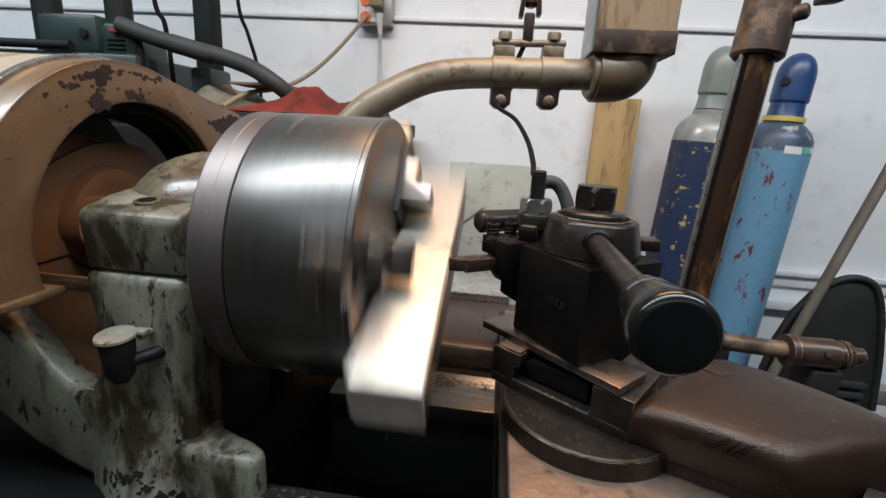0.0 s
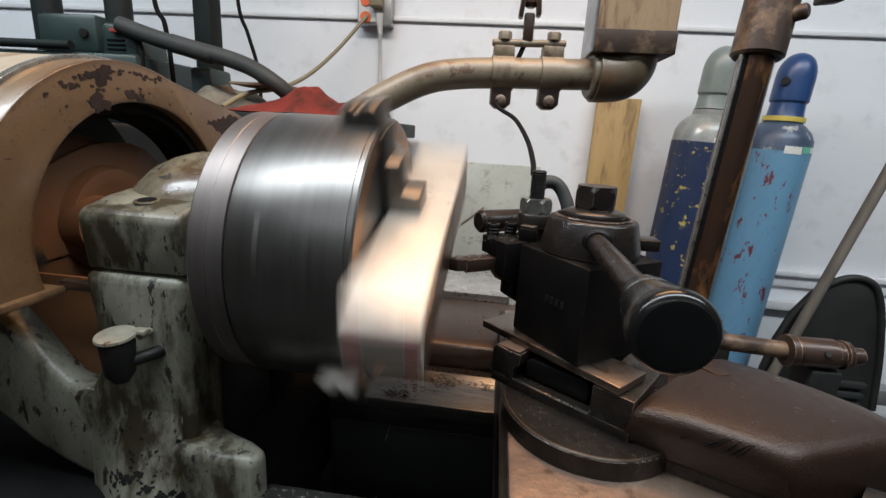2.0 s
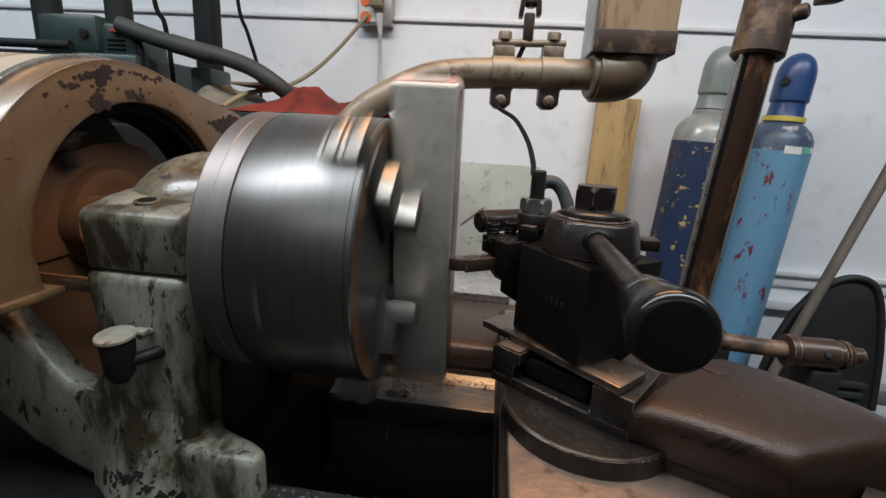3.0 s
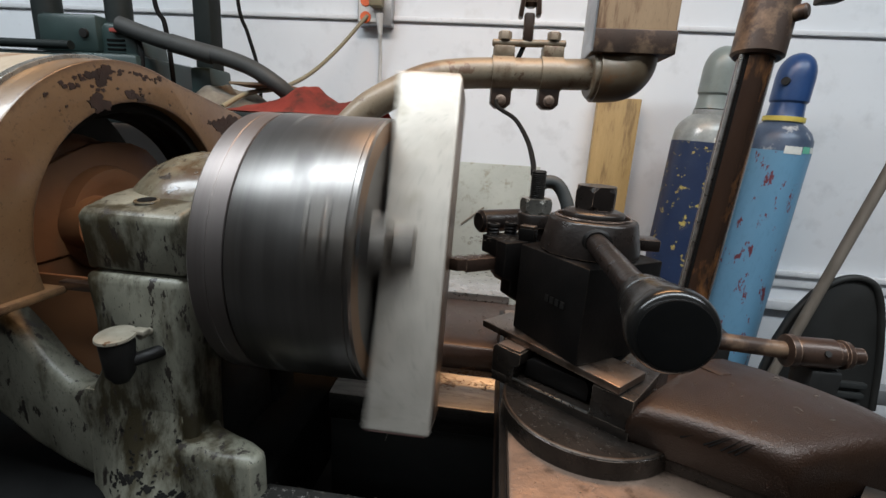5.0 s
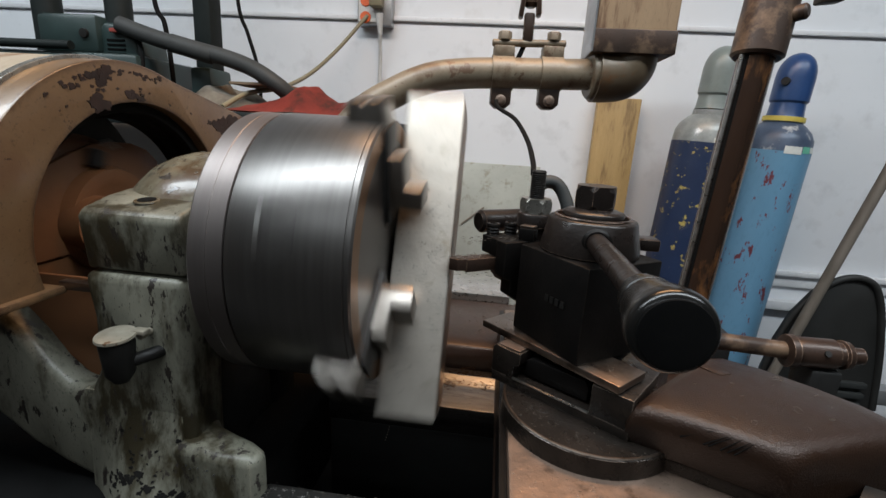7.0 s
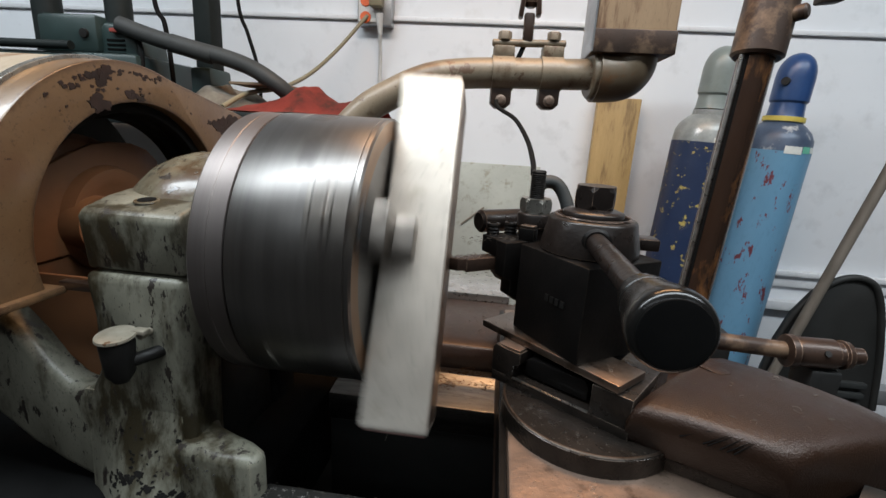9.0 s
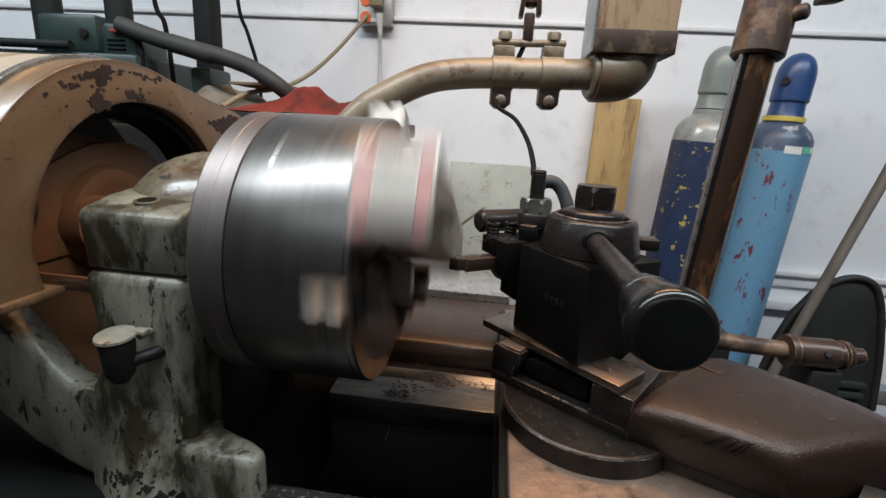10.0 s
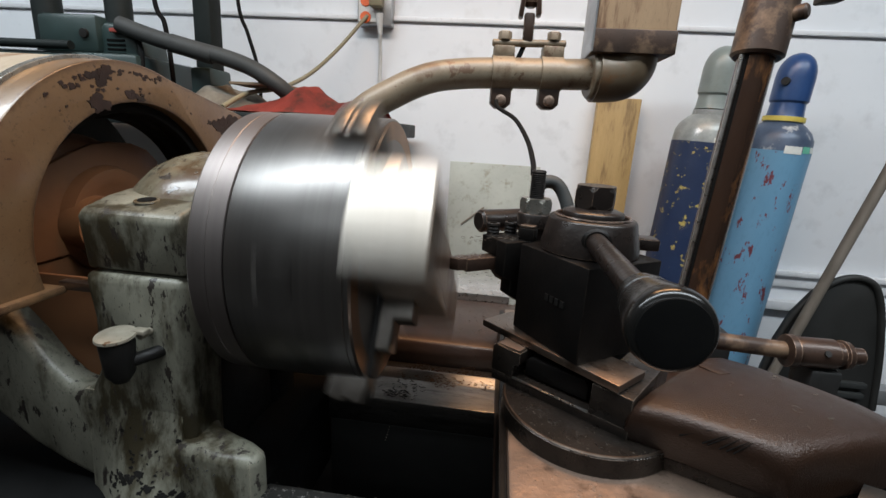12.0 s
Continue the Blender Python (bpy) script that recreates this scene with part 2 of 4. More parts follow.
M["dark_panel"] = surface("dusty_black_panel", (0.018, 0.018, 0.017), (0.011, 0.011, 0.010), 0.6, 0, 8, 120, 0.12)


# ---- shape helpers, in the lathe's own frame: the spindle axis is x, z = 0 ----
BASE = {}


def thing(name, base, label, category, group="", kind=""):
    ob = new(name)
    ob.empty_display_size = 0.05
    ob.location = (base[0], base[1], base[2] + H)
    BASE[ob.name] = Vector(base)
    return tagged(ob, label, category, group, kind)


def part(name, bm, mat, parent=None, label="", smooth=38, base=None):
    me = bpy.data.meshes.new(name)
    off = BASE[parent.name] if parent else Vector(base or (0, 0, 0))
    bmesh.ops.recalc_face_normals(bm, faces=bm.faces)
    bmesh.ops.translate(bm, verts=bm.verts, vec=-off)
    bm.to_mesh(me)
    bm.free()
    if smooth:
        me.shade_smooth()
        me.set_sharp_from_angle(angle=radians(smooth))
    me.materials.append(M[mat])
    ob = new(name, me)
    BASE[ob.name] = off
    if parent:
        ob.parent = parent
    else:
        ob.location = off + Vector((0, 0, H))
    if label:
        ob["label"] = label
    return ob


def bevelled(bm, width, seg=2, angle=30):
    if width > 0:
        es = [e for e in bm.edges if len(e.link_faces) == 2 and e.calc_face_angle(0) > radians(angle)]
        bmesh.ops.bevel(bm, geom=es, offset=width, segments=seg, profile=0.5, affect="EDGES", clamp_overlap=True)
    return bm


def box(x0, x1, y0, y1, z0, z1, bev=0.001, m=None, seg=2):
    bm = bmesh.new()
    bmesh.ops.create_cube(bm, size=1)
    bmesh.ops.scale(bm, vec=(x1 - x0, y1 - y0, z1 - z0), verts=bm.verts)
    bmesh.ops.translate(bm, vec=((x0 + x1) / 2, (y0 + y1) / 2, (z0 + z1) / 2), verts=bm.verts)
    bevelled(bm, bev, seg)
    if m:
        bmesh.ops.transform(bm, matrix=m, verts=bm.verts)
    return bm


def turned(origin, axis, profile, seg=48, bm=None):
    """A body of revolution: (distance along the axis, radius) from end to end."""
    bm = bm or bmesh.new()
    q = Vector(axis).normalized().to_track_quat("Z", "Y").to_matrix()
    o = Vector(origin)
    rings = []
    for d, r in profile:
        if r < 1e-6:
            rings.append([bm.verts.new(o + q @ Vector((0, 0, d)))])
        else:
            rings.append([bm.verts.new(o + q @ Vector((r * math.cos(2 * math.pi * k / seg), r * math.sin(2 * math.pi * k / seg), d))) for k in range(seg)])
    for a, b in zip(rings, rings[1:]):
        for k in range(seg):
            vs = [a[k % len(a)], a[(k + 1) % len(a)], b[(k + 1) % len(b)], b[k % len(b)]]
            vs = list(dict.fromkeys(vs))
            if len(vs) > 2:
                bm.faces.new(vs)
    for ring in (rings[0], rings[-1]):
        if len(ring) > 2:
            bm.faces.new(ring)
    return bm


def rod(p0, p1, r, r1=None, seg=24, bev=0.0):
    p0, p1 = Vector(p0), Vector(p1)
    n = (p1 - p0).length
    r1 = r if r1 is None else r1
    prof = [(0, r), (n, r1)] if not bev else [(0, r - bev), (bev, r), (n - bev, r1), (n, r1 - bev)]
    return turned(p0, p1 - p0, prof, seg)


def smooth_path(pts, n=10):
    pts = [Vector(p) for p in pts]
    ext = [2 * pts[0] - pts[1]] + pts + [2 * pts[-1] - pts[-2]]
    out = []
    for i in range(1, len(ext) - 2):
        a, b, c, d = ext[i - 1:i + 3]
        for k in range(n):
            t = k / n
            out.append(0.5 * ((2 * b) + (c - a) * t + (2 * a - 5 * b + 4 * c - d) * t * t + (3 * b - a - 3 * c + d) * t ** 3))
    return out + [pts[-1]]


def tube(pts, r, seg=16, n=10, curved=True):
    path = smooth_path(pts, n) if curved else [Vector(p) for p in pts]
    bm = bmesh.new()
    side = None
    rings = []
    for i, p in enumerate(path):
        d = (path[min(i + 1, len(path) - 1)] - path[max(i - 1, 0)]).normalized()
        if side is None:
            side = d.orthogonal().normalized()
        side = (side - d * side.dot(d)).normalized()
        up = d.cross(side)
        rings.append([bm.verts.new(p + r * (math.cos(2 * math.pi * k / seg) * side + math.sin(2 * math.pi * k / seg) * up)) for k in range(seg)])
    for a, b in zip(rings, rings[1:]):
        for k in range(seg):
            bm.faces.new((a[k], a[(k + 1) % seg], b[(k + 1) % seg], b[k]))
    bm.faces.new(rings[0])
    bm.faces.new(rings[-1])
    return bm


def prism(outline, axis, lo, hi, bev=0.0, m=None, seg=2, angle=30):
    """An outline in the two other axes, drawn out along one axis from lo to hi."""
    bm = bmesh.new()

    def at(a, b, v):
        return {"x": (v, a, b), "y": (a, v, b), "z": (a, b, v)}[axis]
    r0 = [bm.verts.new(at(a, b, lo)) for a, b in outline]
    r1 = [bm.verts.new(at(a, b, hi)) for a, b in outline]
    k = len(outline)
    bm.faces.new(r0)
    bm.faces.new(r1[::-1])
    for i in range(k):
        bm.faces.new((r0[i], r0[(i + 1) % k], r1[(i + 1) % k], r1[i]))
    bmesh.ops.recalc_face_normals(bm, faces=bm.faces)
    bevelled(bm, bev, seg, angle)
    if m:
        bmesh.ops.transform(bm, matrix=m, verts=bm.verts)
    return bm


def hexagon(origin, axis, flat, height):
    r = flat / math.sqrt(3)
    return turned(origin, axis, [(0, r), (height * 0.86, r), (height, r * 0.88)], 6)


def hex_head(x, y, r, z0, z1, turn):
    """A hexagon head whose corners are chamfered by a cone at top and foot."""
    bm = bmesh.new()
    h, rings = z1 - z0, []
    for z, inner in ((z0, 1), (z0 + 0.07 * h, 0), (z1 - 0.12 * h, 0), (z1, 1)):
        ring = []
        for k in range(24):
            a = 2 * math.pi * k / 24
            d = r * math.cos(math.pi / 6) / math.cos((a + math.pi / 6) % (math.pi / 3) - math.pi / 6)
            zz = z
            if inner:
                d = min(d, r * 0.90)
            else:
                low = 0.14 * h * (d / r - 0.866) / 0.134
                zz = z + low if z < z0 + h / 2 else z - low
            b = a + radians(turn)
            ring.append(bm.verts.new((x + d * math.cos(b), y + d * math.sin(b), zz)))
        rings.append(ring)
    for p, q in zip(rings, rings[1:]):
        for k in range(24):
            bm.faces.new((p[k], p[(k + 1) % 24], q[(k + 1) % 24], q[k]))
    bm.faces.new(rings[0])
    bm.faces.new(rings[-1])
    return bm


def arc(cy, cz, r, a0, a1, n):
    return [(cy + r * math.cos(radians(a0 + (a1 - a0) * i / n)), cz + r * math.sin(radians(a0 + (a1 - a0) * i / n))) for i in range(n + 1)]


def joined(*bms):
    out = bmesh.new()
    for b in bms:
        me = bpy.data.meshes.new("tmp")
        b.to_mesh(me)
        b.free()
        out.from_mesh(me)
        bpy.data.meshes.remove(me)
    return out


# ---- the room ----
def room():
    for name, bm, mat in (
            ("floor", box(-3.0, 3.2, -2.6, 1.1, -H - 0.1, -H, 0), "floor"),
            ("wall_north", box(-3.0, 3.2, 1.1, 1.22, -H, 1.65, 0), "wall"),
            ("wall_south", box(-3.0, 3.2, -2.72, -2.6, -H, 1.65, 0), "unseen_wall"),
            ("wall_west", box(-3.12, -3.0, -2.6, 1.1, -H, 1.65, 0), "unseen_wall"),
            ("wall_east", box(3.2, 3.32, -2.6, 1.1, -H, 1.65, 0), "unseen_wall"),
            ("ceiling", box(-3.0, 3.2, -2.6, 1.1, 1.65, 1.75, 0), "ceiling")):
        tagged(part(name, bm, mat, smooth=0), {"wall": "white painted workshop wall", "unseen_wall": "unseen workshop wall, near-black to cut fill light", "floor": "grey concrete workshop floor", "ceiling": "brownish boarded workshop ceiling"}[mat], name.split("_")[0], kind="structure")
    # conduit along the wall and ledge boards below it
    tagged(part("trim", box(-2.9, 3.1, 1.088, 1.099, 0.448, 0.462, 0.003), "conduit"), "thin painted batten running along the white wall", "batten", kind="structure")
    tagged(part("ledge_trim", joined(box(-2.9, 3.1, 1.075, 1.098, -0.262, -0.245, 0.003), box(-2.9, 3.1, 1.088, 1.098, -0.30, -0.263, 0.002)), "conduit"), "white painted ledge board along the wall", "trim", kind="structure")
    tagged(part("ledge_trim", box(-2.9, 3.1, 1.07, 1.098, -0.375, -0.345, 0.003), "conduit"), "grey painted lower ledge along the wall", "trim", kind="structure")


# ---- the lathe: bed, headstock, guard ----
def lathe_bed():
    t = thing("lathe_bed", (0.2, 0.0, -H), "black greasy cast-iron lathe bed with bright worn ways", "lathe bed")
    part("front_way", prism([(-0.175, -0.24), (-0.175, -0.211), (-0.168, -0.206), (-0.099, -0.206), (-0.0945, -0.211), (-0.0945, -0.24)], "x", -0.086, 1.2, 0.002), "dark_way", t, "black oily front way strewn with chips")
    part("rear_way", prism([(0.046, -0.235), (0.046, -0.2), (0.092, -0.197), (0.105, -0.188), (0.118, -0.2), (0.15, -0.205), (0.15, -0.235)], "x", -0.083, 1.2, 0.0015), "way_steel", t, "bright worn steel rear way")
    # rails, webs and pan: the pit's shade is painted in as near-black
    part("front_rail", box(-0.08, 1.2, -0.172, -0.101, -0.42, -0.24, 0.006), "oil_shade_black", t)
    part("rear_shelf", prism([(0.155, -0.26), (0.155, -0.19), (0.162, -0.176), (0.18, -0.170), (0.335, -0.170), (0.335, -0.26)], "x", -0.35, 0.33, 0.004, angle=20), "oily_iron", t, "brown oily rear shelf")
    part("rear_plate", box(-0.30, 0.14, 0.338, 0.50, -0.19, -0.158, 0.003), "bright_steel", t, "flat grey steel plate")
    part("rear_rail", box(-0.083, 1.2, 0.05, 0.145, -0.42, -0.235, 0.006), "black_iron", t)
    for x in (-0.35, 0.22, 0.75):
        part("web", box(x - 0.02, x + 0.02, -0.085, 0.05, -0.42, -0.26, 0.004), "oil_shade_black", t)
    part("chip_pan", box(-0.6, 1.25, -0.26, 0.36, -0.52, -0.47, 0.006), "oil_shade_black", t)
    for x in (-0.4, 1.0):
        part("leg", prism([(-0.16, -0.47), (0.16, -0.47), (0.22, -H), (-0.22, -H)], "x", x - 0.12, x + 0.12, 0.01), "green_paint", t)


def foot_y(x, z):
    """Front of the headstock's foot: it swells out towards the bed."""
    s = max(0.0, min(1.0, (x + 0.275) / 0.09)) * max(0.0, min(1.0, (-0.150 - x) / 0.030)) ** 0.5
    s = s * s * (3 - 2 * s)
    d = max(0.0, (-0.132 - z) / 0.09)
    return -0.1035 - s * 0.036 * d ** 1.3


def headstock():
    t = thing("headstock", (-0.25, 0.0, -0.2), "grey-green painted headstock casting with chipped oily paint", "headstock")
    col = [(-0.243, -0.014), (-0.151, -0.014), (-0.149, -0.055), (-0.149, -0.10), (-0.151, -0.150), (-0.152, -0.235), (-0.150, -0.30), (-0.246, -0.30), (-0.246, -0.240),
           (-0.262, -0.224), (-0.290, -0.212), (-0.320, -0.195), (-0.36, -0.162), (-0.42, -0.115), (-0.42, -0.02), (-0.365, -0.040), (-0.334, -0.058), (-0.310, -0.084),
           (-0.291, -0.110), (-0.270, -0.129), (-0.252, -0.128), (-0.2405, -0.108), (-0.238, -0.055)]
    part("pedestal", prism(col, "y", -0.105, -0.055, 0.010, seg=3), "green_paint", t, "grey-green casting with black chips in the paint")
    # same green casting, coloured black for the deep shadow behind the chuck
    part("rear_pedestal", prism([(min(x, -0.152), z) for x, z in col], "y", 0.055, 0.105, 0.008), "black_iron", t, "rear wall of the casting, deep shade painted in as black")
    # the foot: rounded in plan, with a narrow ledge on top beside the column
    plan = [(-0.245, -0.06), (-0.158, -0.06), (-0.142, -0.076), (-0.120, -0.085), (-0.100, -0.092), (-0.088, -0.099), (-0.083, -0.106), (-0.083, -0.116), (-0.090, -0.121), (-0.12, -0.121), (-0.245, -0.104)]
    part("foot", prism(plan, "z", -0.30, -0.166, 0.013, seg=4, angle=40), "green_paint", t, "rounded foot with flaked paint")
    flare = bmesh.new()
    grid = []
    for k in range(19):
        x = -0.256 + 0.0053 * k
        top = -0.128
        grid.append([flare.verts.new((x, foot_y(x, top + (-0.24 - top) * n / 31), top + (-0.24 - top) * n / 31)) for n in range(32)])
    back = [[flare.verts.new((v.co.x, -0.088, v.co.z)) for v in row] for row in grid]
    for g in (grid, back):
        for p, q in zip(g, g[1:]):
            for k in range(31):
                flare.faces.new((p[k], p[k + 1], q[k + 1], q[k]))
    for p, q in ((grid[0], back[0]), (grid[-1], back[-1]), ([r[0] for r in grid], [r[0] for r in back]), ([r[-1] for r in grid], [r[-1] for r in back])):
        for k in range(len(p) - 1):
            flare.faces.new((p[k], p[k + 1], q[k + 1], q[k]))
    bmesh.ops.recalc_face_normals(flare, faces=flare.faces)
    part("foot_flare", flare, "green_paint", t, "sloping foot with flaked paint", smooth=60)
    # saddle and base are black: shade under the guard sits in their colour
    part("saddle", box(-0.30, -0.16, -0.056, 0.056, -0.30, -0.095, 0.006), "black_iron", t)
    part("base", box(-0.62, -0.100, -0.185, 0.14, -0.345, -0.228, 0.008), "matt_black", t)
    # bearing cap: a dome over the spindle with a squared ear to each side
    cap = [(-0.100, -0.0125), (-0.104, 0.034), (-0.099, 0.040), (-0.072, 0.047)] + [(-0.05, 0.05), (0.05, 0.05), (0.072, 0.047), (0.104, 0.036), (0.104, -0.0125)]
    part("bearing_cap", prism(cap, "x", -0.240, -0.150, 0.009, seg=3, angle=24), "green_paint", t, "grey-green bearing cap with rubbed oily edges")
    part("cap_dome", turned((-0.252, 0, 0), (1, 0, 0), [(0, 0.0), (0, 0.045), (0.006, 0.057), (0.014, 0.066), (0.026, 0.0748), (0.040, 0.0805), (0.056, 0.0845), (0.096, 0.0850), (0.103, 0.081), (0.105, 0.06), (0.105, 0)], 64), "oily_dome", t, "domed oily crown of the bearing cap")
    part("hole_rim", turned((-0.196, -0.078, 0.0455), (0, -0.12, 1), [(0, 0.0), (0.0, 0.0105), (0.0010, 0.0100), (0.0010, 0)], 24), "oily_dome", t)
    part("cap_hole", turned((-0.196, -0.078, 0.0468), (0, -0.12, 1), [(0, 0.0), (0, 0.0075), (0.0004, 0.0072), (0.0004, 0)], 11), "matt_black", t, "dark oil hole")
    part("spindle_nose", rod((-0.26, 0, 0), (-0.131, 0, 0), 0.05), "worn_steel", t)
    cup = part("oil_cup", turned((-0.196, -0.126, -0.099), (0, 0, 1), [(0, 0.006), (0.008, 0.0110), (0.034, 0.0132), (0.038, 0.0125)], 28), "bare_black", t, "oil cup with a worn hinged lid")
    lid = turned((-0.196, -0.126, -0.060), (0, -0.12, 1), [(0, 0.0138), (0.0015, 0.0152), (0.0035, 0.0147), (0.0042, 0.009), (0.0042, 0)], 28)
    part("lid", lid, "pale_lid", cup, "worn pale lid")
    part("hinge", joined(box(-0.188, -0.176, -0.121, -0.112, -0.059, -0.0548, 0.001), rod((-0.182, -0.118, -0.061), (-0.182, -0.106, -0.061), 0.003)), "pale_lid", cup)
    part("oil_pipe", tube([(-0.188, -0.12, -0.082), (-0.18, -0.112, -0.08), (-0.174, -0.10, -0.08)], 0.0055, 12), "bare_black", t)
    return t


def gear_guard():
    t = thing("gear_guard", (-0.33, 0.0, -0.03), "worn tan gear guard with chipped edges over the headstock", "gear guard")
    inner, outer = 0.1295, 0.163
    ring = arc(0, 0.003, outer, 196, 70, 34) + [(0.125, 0.1405), (0.20, 0.1230), (0.205, -0.03), (0.138, -0.03)] + arc(0.013, -0.001, inner, -12, 193, 40)
    part("flange", prism(ring, "x", -0.297, -0.268, 0.007, seg=3, angle=35), "tan_paint", t, "tan front flange with dark chips along its edge")
    shell = arc(0, 0.003, outer + 0.002, 196, 70, 34) + [(0.125, 0.1425), (0.20, 0.125), (0.19, 0.115), (0.12, 0.130)] + arc(0, 0.003, outer - 0.012, 70, 196, 34)
    part("shell", prism(shell, "x", -0.62, -0.303, 0.002, angle=40), "cream_paint", t, "cream shell with brown oil streaks")
    seam = arc(0, 0.003, outer + 0.0035, 196, 74, 34) + arc(0, 0.003, outer - 0.012, 74, 196, 34)
    part("seam_band", prism(seam, "x", -0.304, -0.2955, 0.001, angle=50), "nut_steel", t, "bare worn metal band")
    part("bottom_lip", box(-0.60, -0.262, -0.157, -0.100, -0.037, -0.030, 0.002), "tan_paint", t)
    part("lip_strip", box(-0.268, -0.2, -0.102, -0.094, -0.034, -0.026, 0.001), "worn_steel", t)
    part("inner_rim", prism(arc(0.013, -0.001, 0.1315, 194, -14, 44) + arc(0.013, -0.001, 0.1190, -14, 194, 44), "x", -0.300, -0.280, 0.003, seg=2, angle=50), "oil_shade_black", t, "black inner rim of the guard")
    part("rim_lip", prism(arc(0.013, -0.001, 0.1300, 194, -14, 44) + arc(0.013, -0.001, 0.1120, -14, 194, 44), "x", -0.318, -0.304, 0.003, seg=2, angle=50), "oil_shade_black", t, "second black lip inside the rim")
    part("back_plate", prism(arc(0, 0, 0.15, 0, 352, 44), "x", -0.40, -0.39), "dark_teal", t)
    part("inner_plate", prism([(-0.118, -0.03), (-0.105, 0.020), (-0.070, 0.044), (-0.038, 0.061), (-0.005, 0.075), (0.020, 0.083), (0.045, 0.085), (0.075, 0.083), (0.098, 0.075), (0.115, 0.060), (0.118, -0.03)], "x", -0.343, -0.337, 0.002), "rust_paint", t, "brown primed plate inside the guard")
    part("plate_hub", turned((-0.337, 0.03, 0.0), (1, 0, 0), [(0, 0.060), (0.012, 0.056), (0.014, 0.044), (0.012, 0.040), (0.012, 0)], 48), "rust_paint", t)
    part("inner_shield", prism([(-0.40, -0.03), (-0.262, -0.03), (-0.245, -0.135), (-0.40, -0.135)], "y", -0.080, -0.076, 0.001), "rust_paint", t, "brown primed shield below the guard")
    return t


def flake(centre, u, v, size, rnd, n=15):
    """An irregular flat patch, 0.5 mm proud, in the plane of u and v."""
    bm = bmesh.new()
    w = u.cross(v)
    ring, top = [], []
    h = rnd.uniform(0.0002, 0.0008)
    for k in range(n):
        a = math.tau * k / n
        r = size * rnd.uniform(0.55, 1.25)
        p = centre + u * (r * math.cos(a) * 1.5) + v * (r * math.sin(a))
        ring.append(bm.verts.new(p - w * 0.0002))
        top.append(bm.verts.new(p + w * h))
    bm.faces.new(top)
    for k in range(n):
        bm.faces.new((ring[k], ring[(k + 1) % n], top[(k + 1) % n], top[k]))
    return bm


def worn_spots(guard, head):
    """Bare dark spots where the paint has come off the guard's flange and the headstock's foot."""
    rnd = random.Random(21)
    spots = []
    edge_spots = [(rnd.gauss(92, 16), 0.1540 - abs(rnd.gauss(0, 0.0025)), rnd.uniform(0.0005, 0.0022)) for _ in range(34)]
    inner_spots = [(rnd.gauss(85, 22), 0.1365 + abs(rnd.gauss(0, 0.0012)), rnd.uniform(0.0006, 0.0020)) for _ in range(10)]
    patch = []
    for y, z, size, n in ((-0.0302, 0.1500, 0.0050, 16), (-0.0320, 0.1420, 0.0032, 9), (-0.0374, 0.1245, 0.0050, 12), (0.0040, 0.1350, 0.0034, 12), (0.0130, 0.1335, 0.0030, 9), (0.150, 0.108, 0.0075, 14), (0.168, 0.110, 0.0075, 12), (-0.0640, 0.1360, 0.0026, 6), (-0.0470, 0.1470, 0.0028, 7), (0.0419, 0.1540, 0.0022, 5)):
        for _ in range(n):
            c = Vector((-0.2682, y + rnd.gauss(0, 1.1 * size), z + rnd.gauss(0, 0.6 * size)))
            spots.append(flake(c, Vector((0, 1, 0)), Vector((0, 0, 1)), size * rnd.uniform(0.4, 1.0), rnd))
    for a, r, size in edge_spots + inner_spots + patch:
        t = radians(a)
        c = Vector((-0.2682, r * math.cos(t), 0.003 + r * math.sin(t)))
        spots.append(flake(c, Vector((0, math.sin(t), -math.cos(t))), Vector((0, math.cos(t), math.sin(t))), size, rnd))
    tagged(part("paint_wear", joined(*spots), "bare_brown", guard, "dark bare spots in the tan paint", smooth=0), kind="stuff")
    spots = []
    for _ in range(70):
        x, z = rnd.uniform(-0.225, -0.16), rnd.uniform(-0.17, -0.045)
        if rnd.random() < 0.55:
            x, z = rnd.gauss(-0.175, 0.012), rnd.gauss(-0.135, 0.03)
        if not -0.225 < x < -0.165 or z > -0.03:
            continue
        spots.append(flake(Vector((x, -0.1049, z)), Vector((rnd.uniform(-1, 1), 0, 1)).normalized(), Vector((1, 0, rnd.uniform(-0.4, 0.4))).normalized(), rnd.uniform(0.0005, 0.0019), rnd))
    for k in range(110):
        f = (k % 55) / 55
        x, d = -0.225 + 0.125 * f + rnd.gauss(0, 0.003), 0.063 - 0.016 * math.sin(5.5 * f + 0.2) + rnd.gauss(0, 0.004)
        size = rnd.uniform(0.0006, 0.0036)
        if k >= 55:
            x, d, size = rnd.uniform(-0.225, -0.095), rnd.uniform(0.008, 0.075), rnd.uniform(0.0004, 0.0018)
        z = min(-0.150 - d, -0.182 if x > -0.156 else 0.0)
        y = foot_y(x, z)
        if x > -0.158:
            y = min(y, -0.1208 + 0.017 * max(0.0, (-0.12 - x) / 0.125))
        along = Vector((0.004, foot_y(x + 0.004, z) - y, 0)).normalized()
        up = Vector((0, foot_y(x, z + 0.004) - y, 0.004)).normalized()
        spots.append(flake(Vector((x, y, z)), (along + up * rnd.uniform(-0.5, 0.5)).normalized(), up, size, rnd))
    tagged(part("paint_wear", joined(*spots), "bare_black", head, "black spots where the paint has flaked off", smooth=0), kind="stuff")


